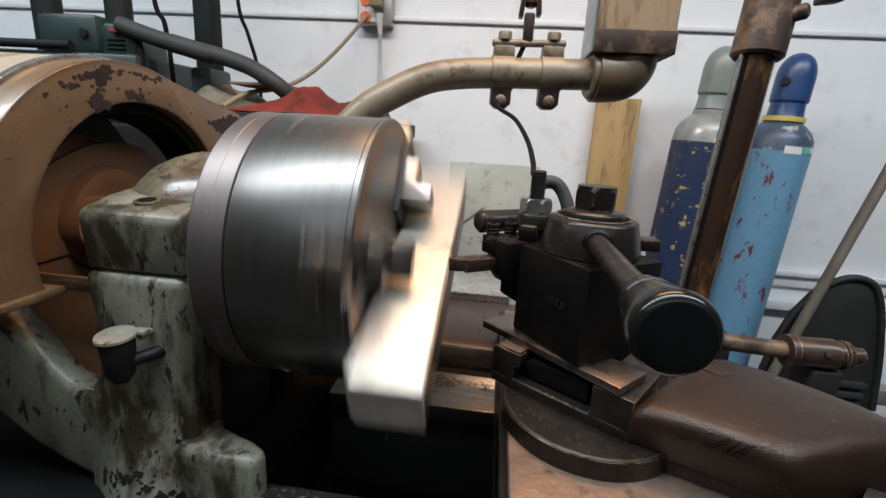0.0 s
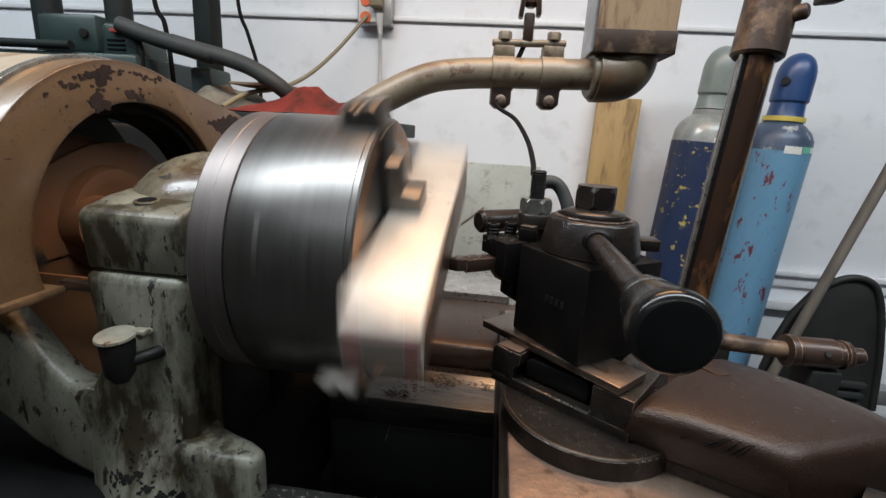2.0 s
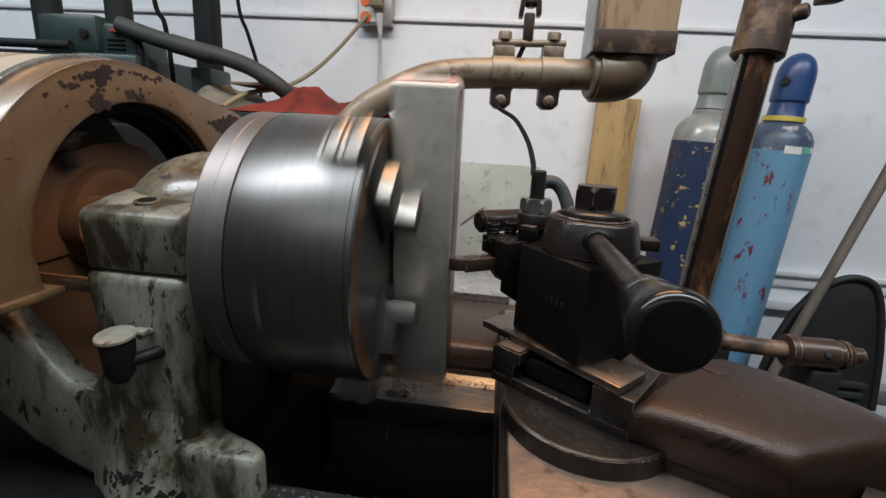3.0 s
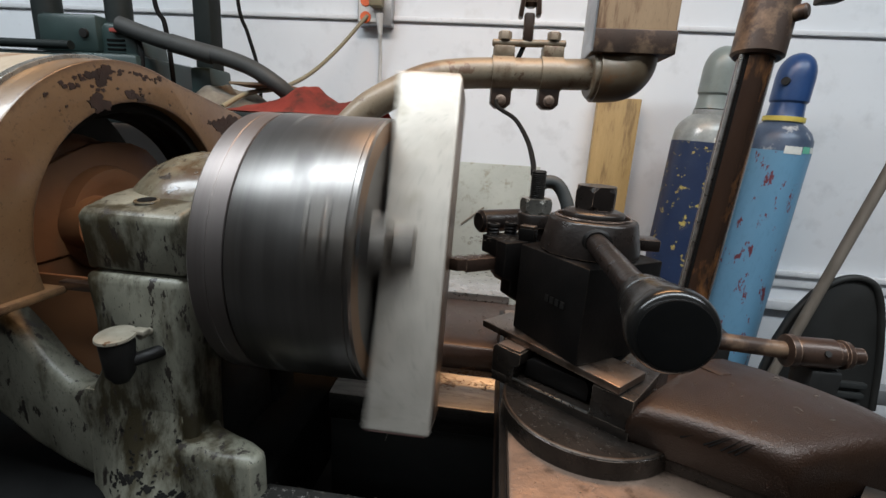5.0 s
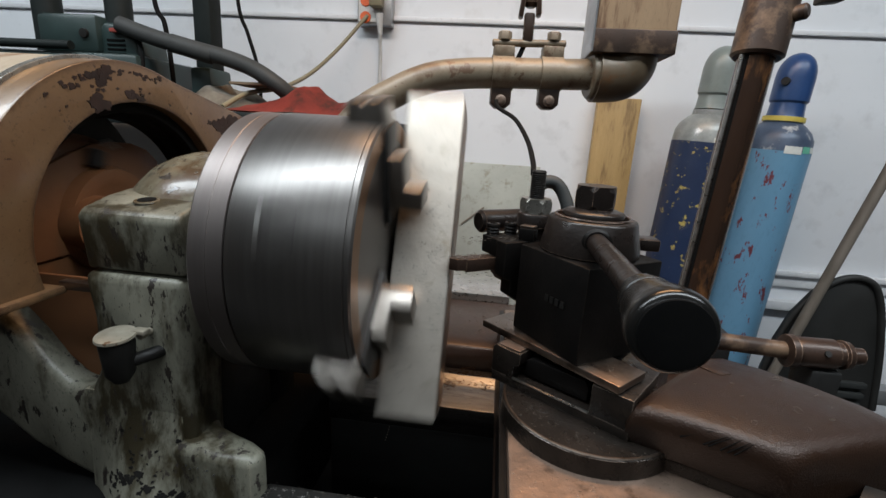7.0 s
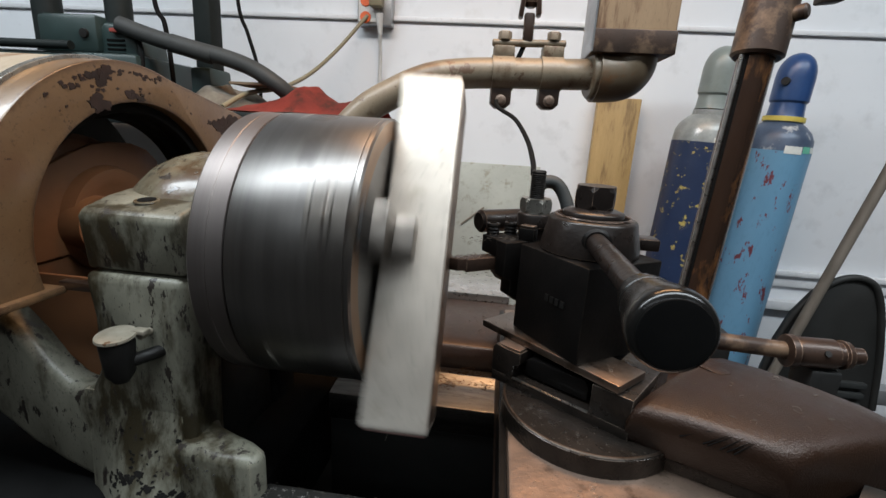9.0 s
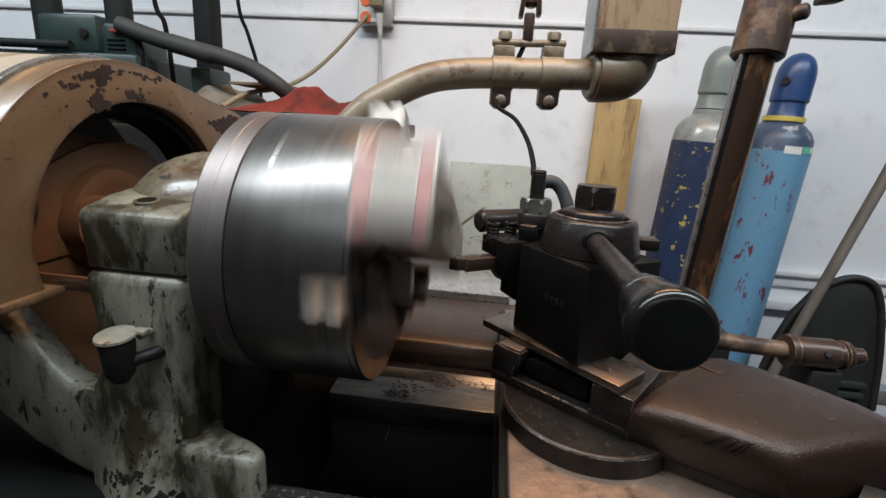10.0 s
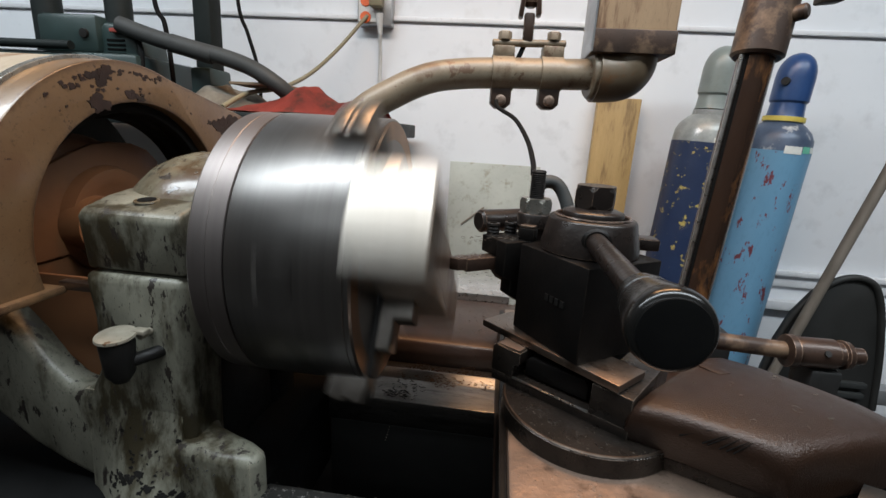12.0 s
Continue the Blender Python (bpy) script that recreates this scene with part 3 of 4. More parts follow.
def bull_gear():
    t = thing("bull_gear", (-0.36, 0, 0), "oily brown spindle gear turning inside the guard", "gear")
    part("gear_disc", turned((-0.375, 0, 0), (1, 0, 0), [(0, 0.0), (0.0, 0.088), (0.03, 0.088), (0.033, 0.084), (0.034, 0.05), (0.036, 0.032), (0.06, 0.030), (0.06, 0)], 64), "rust_paint", t)
    teeth = []
    for k in range(48):
        a = 2 * math.pi * k / 48
        teeth.append(box(-0.374, -0.346, -0.0028, 0.0028, 0.0875, 0.094, 0.0, Matrix.Rotation(a, 4, "X")))
    part("gear_teeth", joined(*teeth), "rust_paint", t, smooth=0)
    part("drive_dog", box(-0.336, -0.326, -0.080, -0.060, -0.014, 0.004, 0.003), "black_iron", t, "black dog on the gear's face")
    # the curved highlight beside the dog, modelled as a thin bright tube
    part("dog_highlight", tube([(-0.331, -0.086, 0.003), (-0.331, -0.091, 0.009), (-0.331, -0.094, 0.017)], 0.0016, 8), "bright_steel", t, "bright streak shaped as the dog's highlight")
    return t


# ---- chuck and workpiece: both turn about the spindle axis ----
def jaw_bm(m):
    # side view: distance from the axis, and reach in front of the chuck's face
    prof = [(0.050, -0.02), (0.050, 0.034), (0.071, 0.034), (0.071, 0.017), (0.100, 0.017), (0.100, 0.002), (0.128, 0.002), (0.147, 0.0), (0.147, -0.011), (0.1435, -0.0125), (0.1435, -0.0165),
            (0.1465, -0.018), (0.1465, -0.027), (0.1435, -0.0285), (0.1435, -0.033), (0.10, -0.033)]
    return prism([(x, r) for r, x in prof], "y", -0.017, 0.017, 0.0012, m)


def lathe_chuck():
    t = thing("lathe_chuck", (0, 0, 0), "large turned-steel three-jaw lathe chuck spinning on the spindle", "chuck")
    r = 0.127
    part("backplate", turned((-0.131, 0, 0), (1, 0, 0), [(0, 0), (0, r - 0.004), (0.003, r - 0.0008), (0.006, r - 0.0005), (0.0165, r - 0.0005), (0.017, r - 0.001), (0.0175, r - 0.0005), (0.0305, r - 0.0005), (0.0315, r - 0.0025)], 160), "plate", t, "brownish cast backplate")
    body = part("body", turned((-0.0995, 0, 0), (1, 0, 0), [(0, r - 0.003), (0.001, r - 0.0005), (0.0017, r), (0.0930, r), (0.0934, r - 0.0006), (0.0948, r - 0.0006), (0.0952, r), (0.0978, r), (0.0995, r - 0.0018)], 192), "chuck", t)
    part("face", turned((-0.004, 0, 0), (1, 0, 0), [(0, r - 0.003), (0.0040, r - 0.0024), (0.0042, 0.108), (0.0034, 0.107), (0.0034, 0.034), (-0.004, 0.030), (-0.004, 0)], 96), "face", body, "oily brown chuck face")
    for k in range(3):
        m = Matrix.Rotation(k * math.tau / 3, 4, "X")
        part("jaw", jaw_bm(m), "jaw", t, "stepped bright steel jaw")
        part("slot", box(-0.03, 0.0046, -0.0195, 0.0195, 0.035, 0.1240, 0.0005, m), "black_iron", body)
        q = Matrix.Rotation(k * math.tau / 3 + math.pi / 3, 4, "X")
        ring = turned((-0.058, 0, 0.1258), (0, 0, 1), [(0.0, 0.0), (0, 0.0145), (0.0009, 0.0145), (0.0014, 0.0135), (0.0009, 0.0115), (0.0006, 0.0115), (0.0006, 0)], 28)
        bmesh.ops.transform(ring, matrix=q, verts=ring.verts)
        part("key_socket", ring, "bored_steel", body, "round socket for the chuck key")
        part("socket_square", box(-0.064, -0.052, -0.006, 0.006, 0.1262, 0.1268, 0.0, q), "black_iron", body)
        # a row of bright bars, drawing in the specular dots beside each key socket
        for n in range(4):
            part("stamp_or_glint", box(-0.0765, -0.0725, -0.0022, 0.0022, 0.1262, 0.12715, 0.0, q @ Matrix.Rotation(-0.075 + n * 0.05, 4, "X")), "bright_steel", body)
    for n in range(4):
        part("stamp_or_glint", box(-0.058 + 0.0015 * n, -0.046 + 0.002 * n, -0.0016, 0.0016, 0.1262, 0.12712, 0.0, Matrix.Rotation(-0.5 + n * 0.03, 4, "X")), "bare_black", body)
    return t


BX0, BX1, BR, BC, BW0, BW1 = 0.003, 0.061, 0.160, 0.161, -0.004, 0.052


def workpiece():
    t = thing("workpiece", (0, 0, 0), "long pale metal block with one red-painted end held in the chuck", "metal block")
    part("block", prism([(-BR, BW0), (BC, BW0), (BC, BW1), (-BR, BW1)], "x", BX0, BX1, 0.0025, seg=3), "block", t, "pale scuffed machined block")
    part("red_end", prism([(-BR - 0.0012, BW0 + 0.003), (-BR, BW0 + 0.003), (-BR, BW1 - 0.003), (-BR - 0.0012, BW1 - 0.003)], "x", BX0 + 0.003, BX1 - 0.003, 0.0), "red_end", t, "red paint on the end face")
    part("bare_patch", prism([(-BR - 0.002, 0.001), (-BR - 0.001, 0.001), (-BR - 0.001, 0.046), (-BR - 0.002, 0.046)], "x", BX0 + 0.016, BX1 - 0.012, 0.0), "block", t, "bare pale patch inside the red paint")
    part("faced_side", box(BX1 - 0.0005, BX1 + 0.0006, -BR + 0.006, BC - 0.006, BW0 + 0.003, BW1 - 0.003, 0.0), "worn_steel", t, "freshly faced steel side with cutter rings")
    return t


# ---- carriage, compound rest, tool post ----
CM = Matrix.Translation((0.2077, -0.1042, 0)) @ Matrix.Rotation(radians(-43.7), 4, "Z")   # along the compound slide, from the base plate's near corner
SM = CM @ Matrix.Translation((0.007, 0.004, 0)) @ Matrix.Rotation(radians(9), 4, "Z")          # along the top slide's near face
PM = Matrix.Translation((0.178, -0.080, 0)) @ Matrix.Rotation(radians(35), 4, "Z")        # along the tool post's two near sides


def cross_slide():
    t = thing("cross_slide", (0.2, 0.0, -0.2), "brown oily cross slide of the lathe carriage", "cross slide")
    part("saddle", box(0.12, 0.46, -0.17, 0.16, -0.2, -0.172, 0.004), "oily_iron", t)
    part("slide", box(0.127, 0.30, -0.26, 0.20, -0.172, -0.128, 0.004), "copper_steel", t, "worn coppery steel slide top")
    part("gib_edge", box(0.1205, 0.1266, -0.26, 0.20, -0.172, -0.131, 0.001), "dark_steel", t)
    for y in (-0.22, -0.16):
        part("gib_screw", rod((0.117, y, -0.15), (0.121, y, -0.15), 0.004), "worn_steel", t)
    return t


def compound_rest():
    t = thing("compound_rest", (0.2, -0.05, -0.128), "brown oil-covered compound rest set at an angle", "compound rest")
    part("swivel_base", turned((0.198, -0.055, -0.128), (0, 0, 1), [(0, 0.0765), (0.0165, 0.0765), (0.018, 0.075), (0.018, 0)], 72), "dark_iron", t, "round swivel base with its rim highlight modelled on")
    # thin light ring that draws in the highlight along the swivel's rim
    part("swivel_rim_glint", turned((0.198, -0.055, -0.1105), (0, 0, 1), [(0, 0.0757), (0.0010, 0.0750), (0.0010, 0.0738), (0, 0.0730)], 72), "worn_steel", t)
    pad = [(0.179, -0.1290), (0.184, -0.1300), (0.224, -0.1240), (0.236, -0.07), (0.19, -0.07)]
    part("index_pad", prism(pad, "z", -0.127, -0.1105, 0.0012), "dark_iron", t, "dark squared lug on the swivel base")
    # top slide with a slot through its near face and a rusty broken corner
    part("top_slide", box(-0.128, 0.004, 0.0, 0.095, -0.1102, -0.1005, 0.0015, SM), "dark_iron", t)
    part("slot_cheek", prism([(-0.1285, -0.1008), (-0.1285, -0.0765), (-0.125, -0.0725), (-0.119, -0.0735), (-0.112, -0.0742), (-0.098, -0.0740), (-0.098, -0.0850), (-0.1045, -0.0890), (-0.1045, -0.1008)], "y", 0.0, 0.095, 0.0012, SM), "dark_iron", t, "end of the slide with a chipped corner")
    part("slot_cheek", box(-0.0300, 0.004, 0.0, 0.095, -0.1008, -0.0735, 0.0015, SM), "dark_iron", t)
    part("slot_back", box(-0.106, -0.029, 0.040, 0.095, -0.1008, -0.0735, 0.001, SM), "oil_shade_black", t)
    part("slot_lip", box(-0.1045, -0.0300, -0.0006, 0.0016, -0.1012, -0.0994, 0.0005, SM), "bright_steel", t, "bright worn lip of the slot")
    part("slot_nut", prism([(-0.098, -0.098), (-0.098, -0.083), (-0.092, -0.079), (-0.040, -0.079), (-0.036, -0.085), (-0.036, -0.098)], "y", 0.010, 0.039, 0.002, SM), "dark_steel", t, "black block in the slot")
    part("end_pad", box(-0.124, -0.100, 0.002, 0.03, -0.0740, -0.0724, 0.0005, SM), "copper_steel", t, "rubbed coppery pad")
    body = bmesh.new()
    prof = [(0.012, -0.116), (0.0065, -0.104), (0.0025, -0.092), (0.001, -0.086), (0.0025, -0.0795), (0.006, -0.0755), (0.012, -0.0732), (0.028, -0.0713), (0.05, -0.0705), (0.09, -0.070), (0.13, -0.071), (0.155, -0.075), (0.170, -0.083), (0.178, -0.10), (0.18, -0.116)]
    rings = []
    for x, near, far, up in ((0.008, 0.002, 0.93, -0.010), (0.012, 0.001, 0.95, -0.003), (0.020, 0.003, 0.97, 0.0), (0.045, 0.012, 1.0, 0.001), (0.075, 0.023, 1.02, 0.0), (0.098, 0.030, 1.02, -0.001), (0.110, 0.034, 1.0, -0.003), (0.117, 0.036, 0.98, -0.006), (0.121, 0.038, 0.97, -0.013), (0.123, 0.040, 0.96, -0.026), (0.124, 0.041, 0.96, -0.05)):
        rings.append([body.verts.new(CM @ Vector((x + 22 * x * x * (y - 0.045), near + y * (far - near / 0.18), max(-0.116, z + up)))) for y, z in prof])
    for a, b in zip(rings, rings[1:]):
        for i in range(len(a) - 1):
            body.faces.new((a[i], a[i + 1], b[i + 1], b[i]))
        body.faces.new((a[-1], a[0], b[0], b[-1]))
    body.faces.new(rings[0])
    body.faces.new(rings[-1])
    part("slide_body", body, "oily_body", t, "rounded brown slide body", smooth=60)
    part("slide_screw", turned(CM @ Vector((0.0271, 0.105, -0.0702)), (0, 0, 1), [(0, 0.0042), (0.0009, 0.0042), (0.0009, 0.0030), (0.0004, 0.0028), (0.0004, 0)], 20), "bare_black", t)
    # black screw housing and handle hub beyond the body
    part("screw_housing", turned(CM @ Vector((0.138, 0.09, -0.135)), CM.to_3x3() @ Vector((1, 0, 0)), [(0, 0.03), (0.02, 0.034), (0.05, 0.034), (0.052, 0.03), (0.052, 0)], 36), "black_iron", t)
    part("slide_foot", prism([(0.006, 0.012), (0.115, 0.050), (0.150, 0.150), (0.006, 0.150)], "z", -0.128, -0.1155, 0.002, CM), "dark_iron", t, "dark foot of the slide body")
    for x, w in ((0.044, 0.017), (0.058, 0.012), (0.061, 0.011), (0.068, 0.009), (0.072, 0.010), (0.076, 0.008)):
        n0, n1 = 0.003 + 0.36 * (x - 0.02), 0.003 + 0.36 * (x + w - 0.02)
        part("scratch", rod(CM @ Vector((x, n0 + 0.0015, -0.0875)), CM @ Vector((x + w, n1 + 0.0050, -0.0765)), 0.0006, 0.0002, 6), "matt_black", t)
    part("oiler_pad", prism([(0.016, 0.106), (0.019, 0.102), (0.036, 0.101), (0.041, 0.112), (0.034, 0.117), (0.019, 0.113)], "z", -0.0706, -0.0692, 0.0005, CM), "oily_body", t, "thin pad round the oil screw")
    return t


def tool_post():
    t = thing("tool_post", (0.19, -0.05, -0.065), "black quick-change tool post with a long lever and round grip", "tool post")
    part("base_plate", box(-0.152, 0.0, 0.0, 0.042, -0.0722, -0.065, 0.0012, CM), "worn_steel", t, "bare steel base plate")
    part("post_body", box(0.0, 0.088, 0.0, 0.088, -0.065, 0.020, 0.002, PM), "dark_steel", t)
    part("dovetail", prism([(0.02, 0.086), (0.068, 0.086), (0.074, 0.094), (0.014, 0.094)], "z", -0.06, 0.019, 0.001, PM), "dark_steel", t)
    part("side_lug", box(0.238, 0.258, 0.004, 0.026, 0.0195, 0.031, 0.002), "cap_steel", t)
    for k in range(4):
        part("stamp_or_glint", box(0.010 + 0.0065 * k, 0.0145 + 0.0065 * k, -0.0004, 0.001, -0.022, -0.016, 0.0, PM @ Matrix.Rotation(math.pi / 2, 4, "Z") @ Matrix.Translation((0.012, 0, 0))), "bare_black", t, "faint stamped bar")
    c = PM @ Vector((0.050, 0.043, 0)) + Vector((-0.006, 0, 0))
    cap = part("cap", turned((c.x, c.y, 0.0205), (0, 0, 1), [(0, 0.0425), (0.001, 0.0435), (0.006, 0.0435), (0.0285, 0.0388), (0.0305, 0.0375), (0.0312, 0.0355), (0.0312, 0.0322), (0.0280, 0.0316), (0.0280, 0)], 64), "cap_steel", t, "tapered clamping cap")
    part("washer", turned((c.x, c.y, 0.051), (0, 0, 1), [(0, 0.0262), (0.0004, 0.0268), (0.0052, 0.0268), (0.0060, 0.0262), (0.0085, 0.0190), (0.0088, 0)], 56), "cap_steel", cap, "thick dark washer with a rubbed rim")
    part("snap_ring", turned((c.x, c.y, 0.0525), (0, 0, 1), [(0, 0.0335), (0.001, 0.0330), (0.001, 0.0315), (0, 0.0312)], 48), "cap_steel", cap)
    part("bolt", hex_head(c.x, c.y, 0.0188, 0.0596, 0.0800, 42), "cap_steel", cap, "worn hexagon bolt head", smooth=0)
    k = Vector((0.1735, -0.258, 0.0465))
    s = Vector((c.x, c.y, 0.034))
    d = (k - s).normalized()
    part("lever", rod(s + d * 0.036, k - d * 0.03, 0.0085, 0.0078), "cap_steel", t, "brown steel lever rod")
    part("lever_boss", turned(s + d * 0.0365, d, [(0, 0.0125), (0.003, 0.0125), (0.005, 0.010), (0.005, 0)], 24), "dark_steel", t)
    part("grip", turned(k - d * 0.052, d, [(0, 0.009), (0.003, 0.0121), (0.012, 0.0131), (0.0125, 0.0136), (0.017, 0.0140), (0.0175, 0.0136), (0.03, 0.0155), (0.044, 0.0176), (0.049, 0.0179), (0.0520, 0.0172), (0.0540, 0.0156), (0.0548, 0.0130), (0.0550, 0.0100), (0.0550, 0)], 56), "bakelite", t, "black tapered grip")
    part("grip_end", turned(k + d * 0.0026, d, [(0, 0.0146), (0.0006, 0.0143), (0.0008, 0.0120), (0.0008, 0)], 48), "matt_black", t, "matt black end of the grip")
    return t


def tool_holder():
    t = thing("tool_holder", (0.11, 0.03, -0.04), "black tool holder with set screws and a height stud", "tool holder")
    prof = [(-0.012, 0.019), (0.092, 0.019), (0.092, -0.045), (0.012, -0.045), (-0.003, -0.035), (-0.003, -0.020), (-0.012, -0.016)]
    m = PM @ Matrix.Translation((0, 0.095, 0))
    part("holder_body", joined(prism(prof, "y", 0.0, 0.016, 0.0015, m), prism([(a, b) for a, b in ((-0.012, 0.019), (0.092, 0.019), (0.092, 0.001), (-0.012, 0.001))], "y", 0.016, 0.042, 0.0015, m),
                               prism([(-0.006, -0.013), (0.092, -0.013), (0.092, -0.030), (0.008, -0.030)], "y", 0.016, 0.042, 0.0015, m)), "dark_steel", t)
    for ex in (-0.004, 0.018):
        p = PM @ Vector((ex, 0.130, 0.019))
        part("set_screw", turned(p, (0, 0, 1), [(0, 0.0068), (0.0017, 0.0060), (0.0034, 0.0070), (0.0051, 0.0060), (0.0068, 0.0070), (0.0085, 0.0061), (0.0102, 0.0070), (0.0122, 0.0064), (0.0124, 0.0040), (0.008, 0.0038), (0.008, 0)], 24), "dark_steel", t, "threaded hex-socket set screw")
    b = PM @ Vector((0.033, 0.112, 0.019))
    part("stud_collar", turned(b, (0, 0, 1), [(0, 0.0150), (0.010, 0.0150), (0.012, 0.0172), (0.0230, 0.0172), (0.0250, 0.0160), (0.0255, 0.0140), (0.0255, 0)], 40), "cap_steel", t, "black collar under the nut")
    part("stud_nut", hex_head(b.x, b.y, 0.0160, 0.0446, 0.0590, 20), "nut_steel", t, "grey hexagon nut", smooth=0)
    prof = []
    for i in range(14):
        prof += [(0.026 * i / 14, 0.0078), (0.026 * (i + 0.5) / 14, 0.0068)]
    part("stud", turned(b + Vector((0, 0, 0.0392)), (0, 0, 1), [(0, 0.0066)] + prof[1:] + [(0.0268, 0.0074), (0.0285, 0.006), (0.0285, 0.0035), (0.023, 0.0035), (0.023, 0)], 24), "dark_steel", t, "threaded black stud")
    part("wedge_block", prism([(0.1255, 0.010), (0.140, 0.004), (0.1445, 0.013), (0.131, 0.020)], "z", 0.0188, 0.0315, 0.001), "dark_steel", t)
    part("wedge", prism([(0.1262, 0.0105), (0.1398, 0.0050), (0.1435, 0.0128), (0.1312, 0.0190)], "z", 0.0315, 0.0345, 0.001), "worn_steel", t, "small bright steel wedge")
    part("handle_bar", rod(PM @ Vector((0.0, 0.165, 0.026)), PM @ Vector((0.06, 0.165, 0.026)), 0.0125, bev=0.003), "cap_steel", t)
    return t


def cutting_tool():
    t = thing("cutting_tool", (0.09, -0.01, 0), "small steel cutting tool touching the block", "cutting tool")
    part("shank", box(-0.044, 0.095, 0.1115, 0.1265, -0.0125, 0.0005, 0.0008, PM), "oily_iron", t, "chip-covered square steel shank")
    part("tip", prism([(-0.0435, 0.1115), (-0.0435, 0.1265), (-0.0555, 0.1245), (-0.0585, 0.1205), (-0.053, 0.1135)], "z", -0.0105, 0.0012, 0.0005, PM), "oily_iron", t, "ground cutting tip")
    return t


def loose_lever():
    t = thing("hook_lever", (0.186, 0.075, -0.01), "grey bent steel lever behind the tool holder", "lever")
    part("lever_bar", tube([(0.146, 0.083, 0.066), (0.154, 0.0835, 0.0712), (0.1653, 0.0844, 0.0696), (0.1744, 0.0826, 0.0586), (0.1813, 0.0779, 0.0378), (0.186, 0.075, -0.01)], 0.0075, 12), "grey_pipe", t)
    return t


def swarf():
    """Curls and crumbs of turned metal that lie on the slides and the rear way; some stand in for glints of wet oil."""
    rnd = random.Random(7)

    def crumbs(name, n, place, mat, label, low, high):
        bm = bmesh.new()
        for _ in range(n):
            o = place(rnd)
            r, a0, turns = rnd.uniform(low, high), rnd.uniform(0, 6.28), rnd.uniform(0.25, 0.9)
            w = r * rnd.uniform(0.12, 0.3)
            tilt = Matrix.Rotation(rnd.uniform(-0.6, 0.6), 3, "X") @ Matrix.Rotation(rnd.uniform(-0.6, 0.6), 3, "Y")
            prev = None
            for i in range(6):
                a = a0 + turns * 6.28 * i / 5
                q = [bm.verts.new(o + tilt @ Vector((r * math.cos(a), r * math.sin(a), 0)) + Vector((0, 0, h + 0.3 * r))) for h in (0, w)]
                if prev:
                    bm.faces.new((prev[0], q[0], q[1], prev[1]))
                prev = q
        return part(name, bm, mat, base=(0, 0, 0), smooth=0)

    def on_way(r):
        x, v = r.uniform(0.0, 0.118), r.random()
        return Vector((x, 0.088 + 0.030 * v + 0.008 * math.sin(90 * x), -0.1965 + 0.009 * r.random() * v))
    tagged(crumbs("metal_swarf", 620, on_way, "rust_swarf", "", 0.0006, 0.004), "rusty brown swarf heaped on the rear way", "swarf", kind="stuff")
    tagged(crumbs("metal_swarf", 110, on_way, "chip_steel", "", 0.0004, 0.0022), "bright swarf crumbs scattered along the rear way", "swarf", kind="stuff")

    def on_body(r):
        p = CM @ Vector((r.uniform(0.02, 0.115), r.uniform(0.04, 0.14), 0))
        return Vector((p.x, p.y, -0.0712))

    def on_plate(r):
        p = CM @ Vector((r.uniform(-0.145, -0.005), r.uniform(0.002, 0.03), 0))
        return Vector((p.x, p.y, -0.0650))

    def on_holder(r):
        p = PM @ Vector((r.uniform(-0.05, 0.05), r.uniform(0.1, 0.128), 0))
        return Vector((p.x, p.y, 0.0195 if (p - Vector((0.178, -0.08, 0))).length < 0.13 else 0.001))

    def on_tool(r):
        p = PM @ Vector((r.uniform(-0.056, -0.014), r.uniform(0.112, 0.126), 0))
        return Vector((p.x, p.y, 0.0006))

    def on_slide(r):
        return Vector((r.uniform(0.13, 0.2), r.uniform(-0.2, -0.135), -0.128))

    def on_swivel(r):
        a, d = r.uniform(3.5, 5.3), r.uniform(0.045, 0.074)
        return Vector((0.198 + d * math.cos(a), -0.055 + d * math.sin(a), -0.1098))
    made = []

    def on_front_way(r):
        return Vector((r.uniform(-0.084, 0.12), r.uniform(-0.172, -0.097), -0.206))

    # a fine beaded thread of swarf caught on the rear rail
    beads = joined(*[turned((-0.0038 - 0.0009 * k, 0.0482, -0.232 - 0.0039 * k), (0, 0, 1), [(0, 0.0), (0.0003, 0.0007), (0.0012, 0.0007), (0.0015, 0)], 8) for k in range(8)])
    tagged(part("swarf_thread", beads, "chip_steel", base=(-0.004, 0.048, -0.26)), "thin beaded thread of bright swarf", "swarf", kind="stuff")

    def on_shelf(r):
        return Vector((r.uniform(0.02, 0.13), r.uniform(0.185, 0.325), -0.170))
    def on_way_front(r):
        return Vector((0.008 + r.gauss(0, 0.012), 0.066 + r.uniform(-0.018, 0.018), -0.1985))
    tagged(crumbs("metal_swarf", 60, on_way_front, "bare_black", "", 0.0015, 0.0055), "black curls of oily swarf on the rear way", "swarf", kind="stuff")
    tagged(crumbs("metal_swarf", 260, on_front_way, "chip_steel", "", 0.0004, 0.002), "grey swarf crumbs on the front way", "swarf", kind="stuff")
    # shelf crumbs double as the sparkle of its wet surface
    tagged(crumbs("metal_swarf", 200, on_shelf, "chip_steel", "", 0.0005, 0.0022), "bright crumbs on the rear shelf, swarf and stand-in wet sparkles", "swarf", kind="stuff")
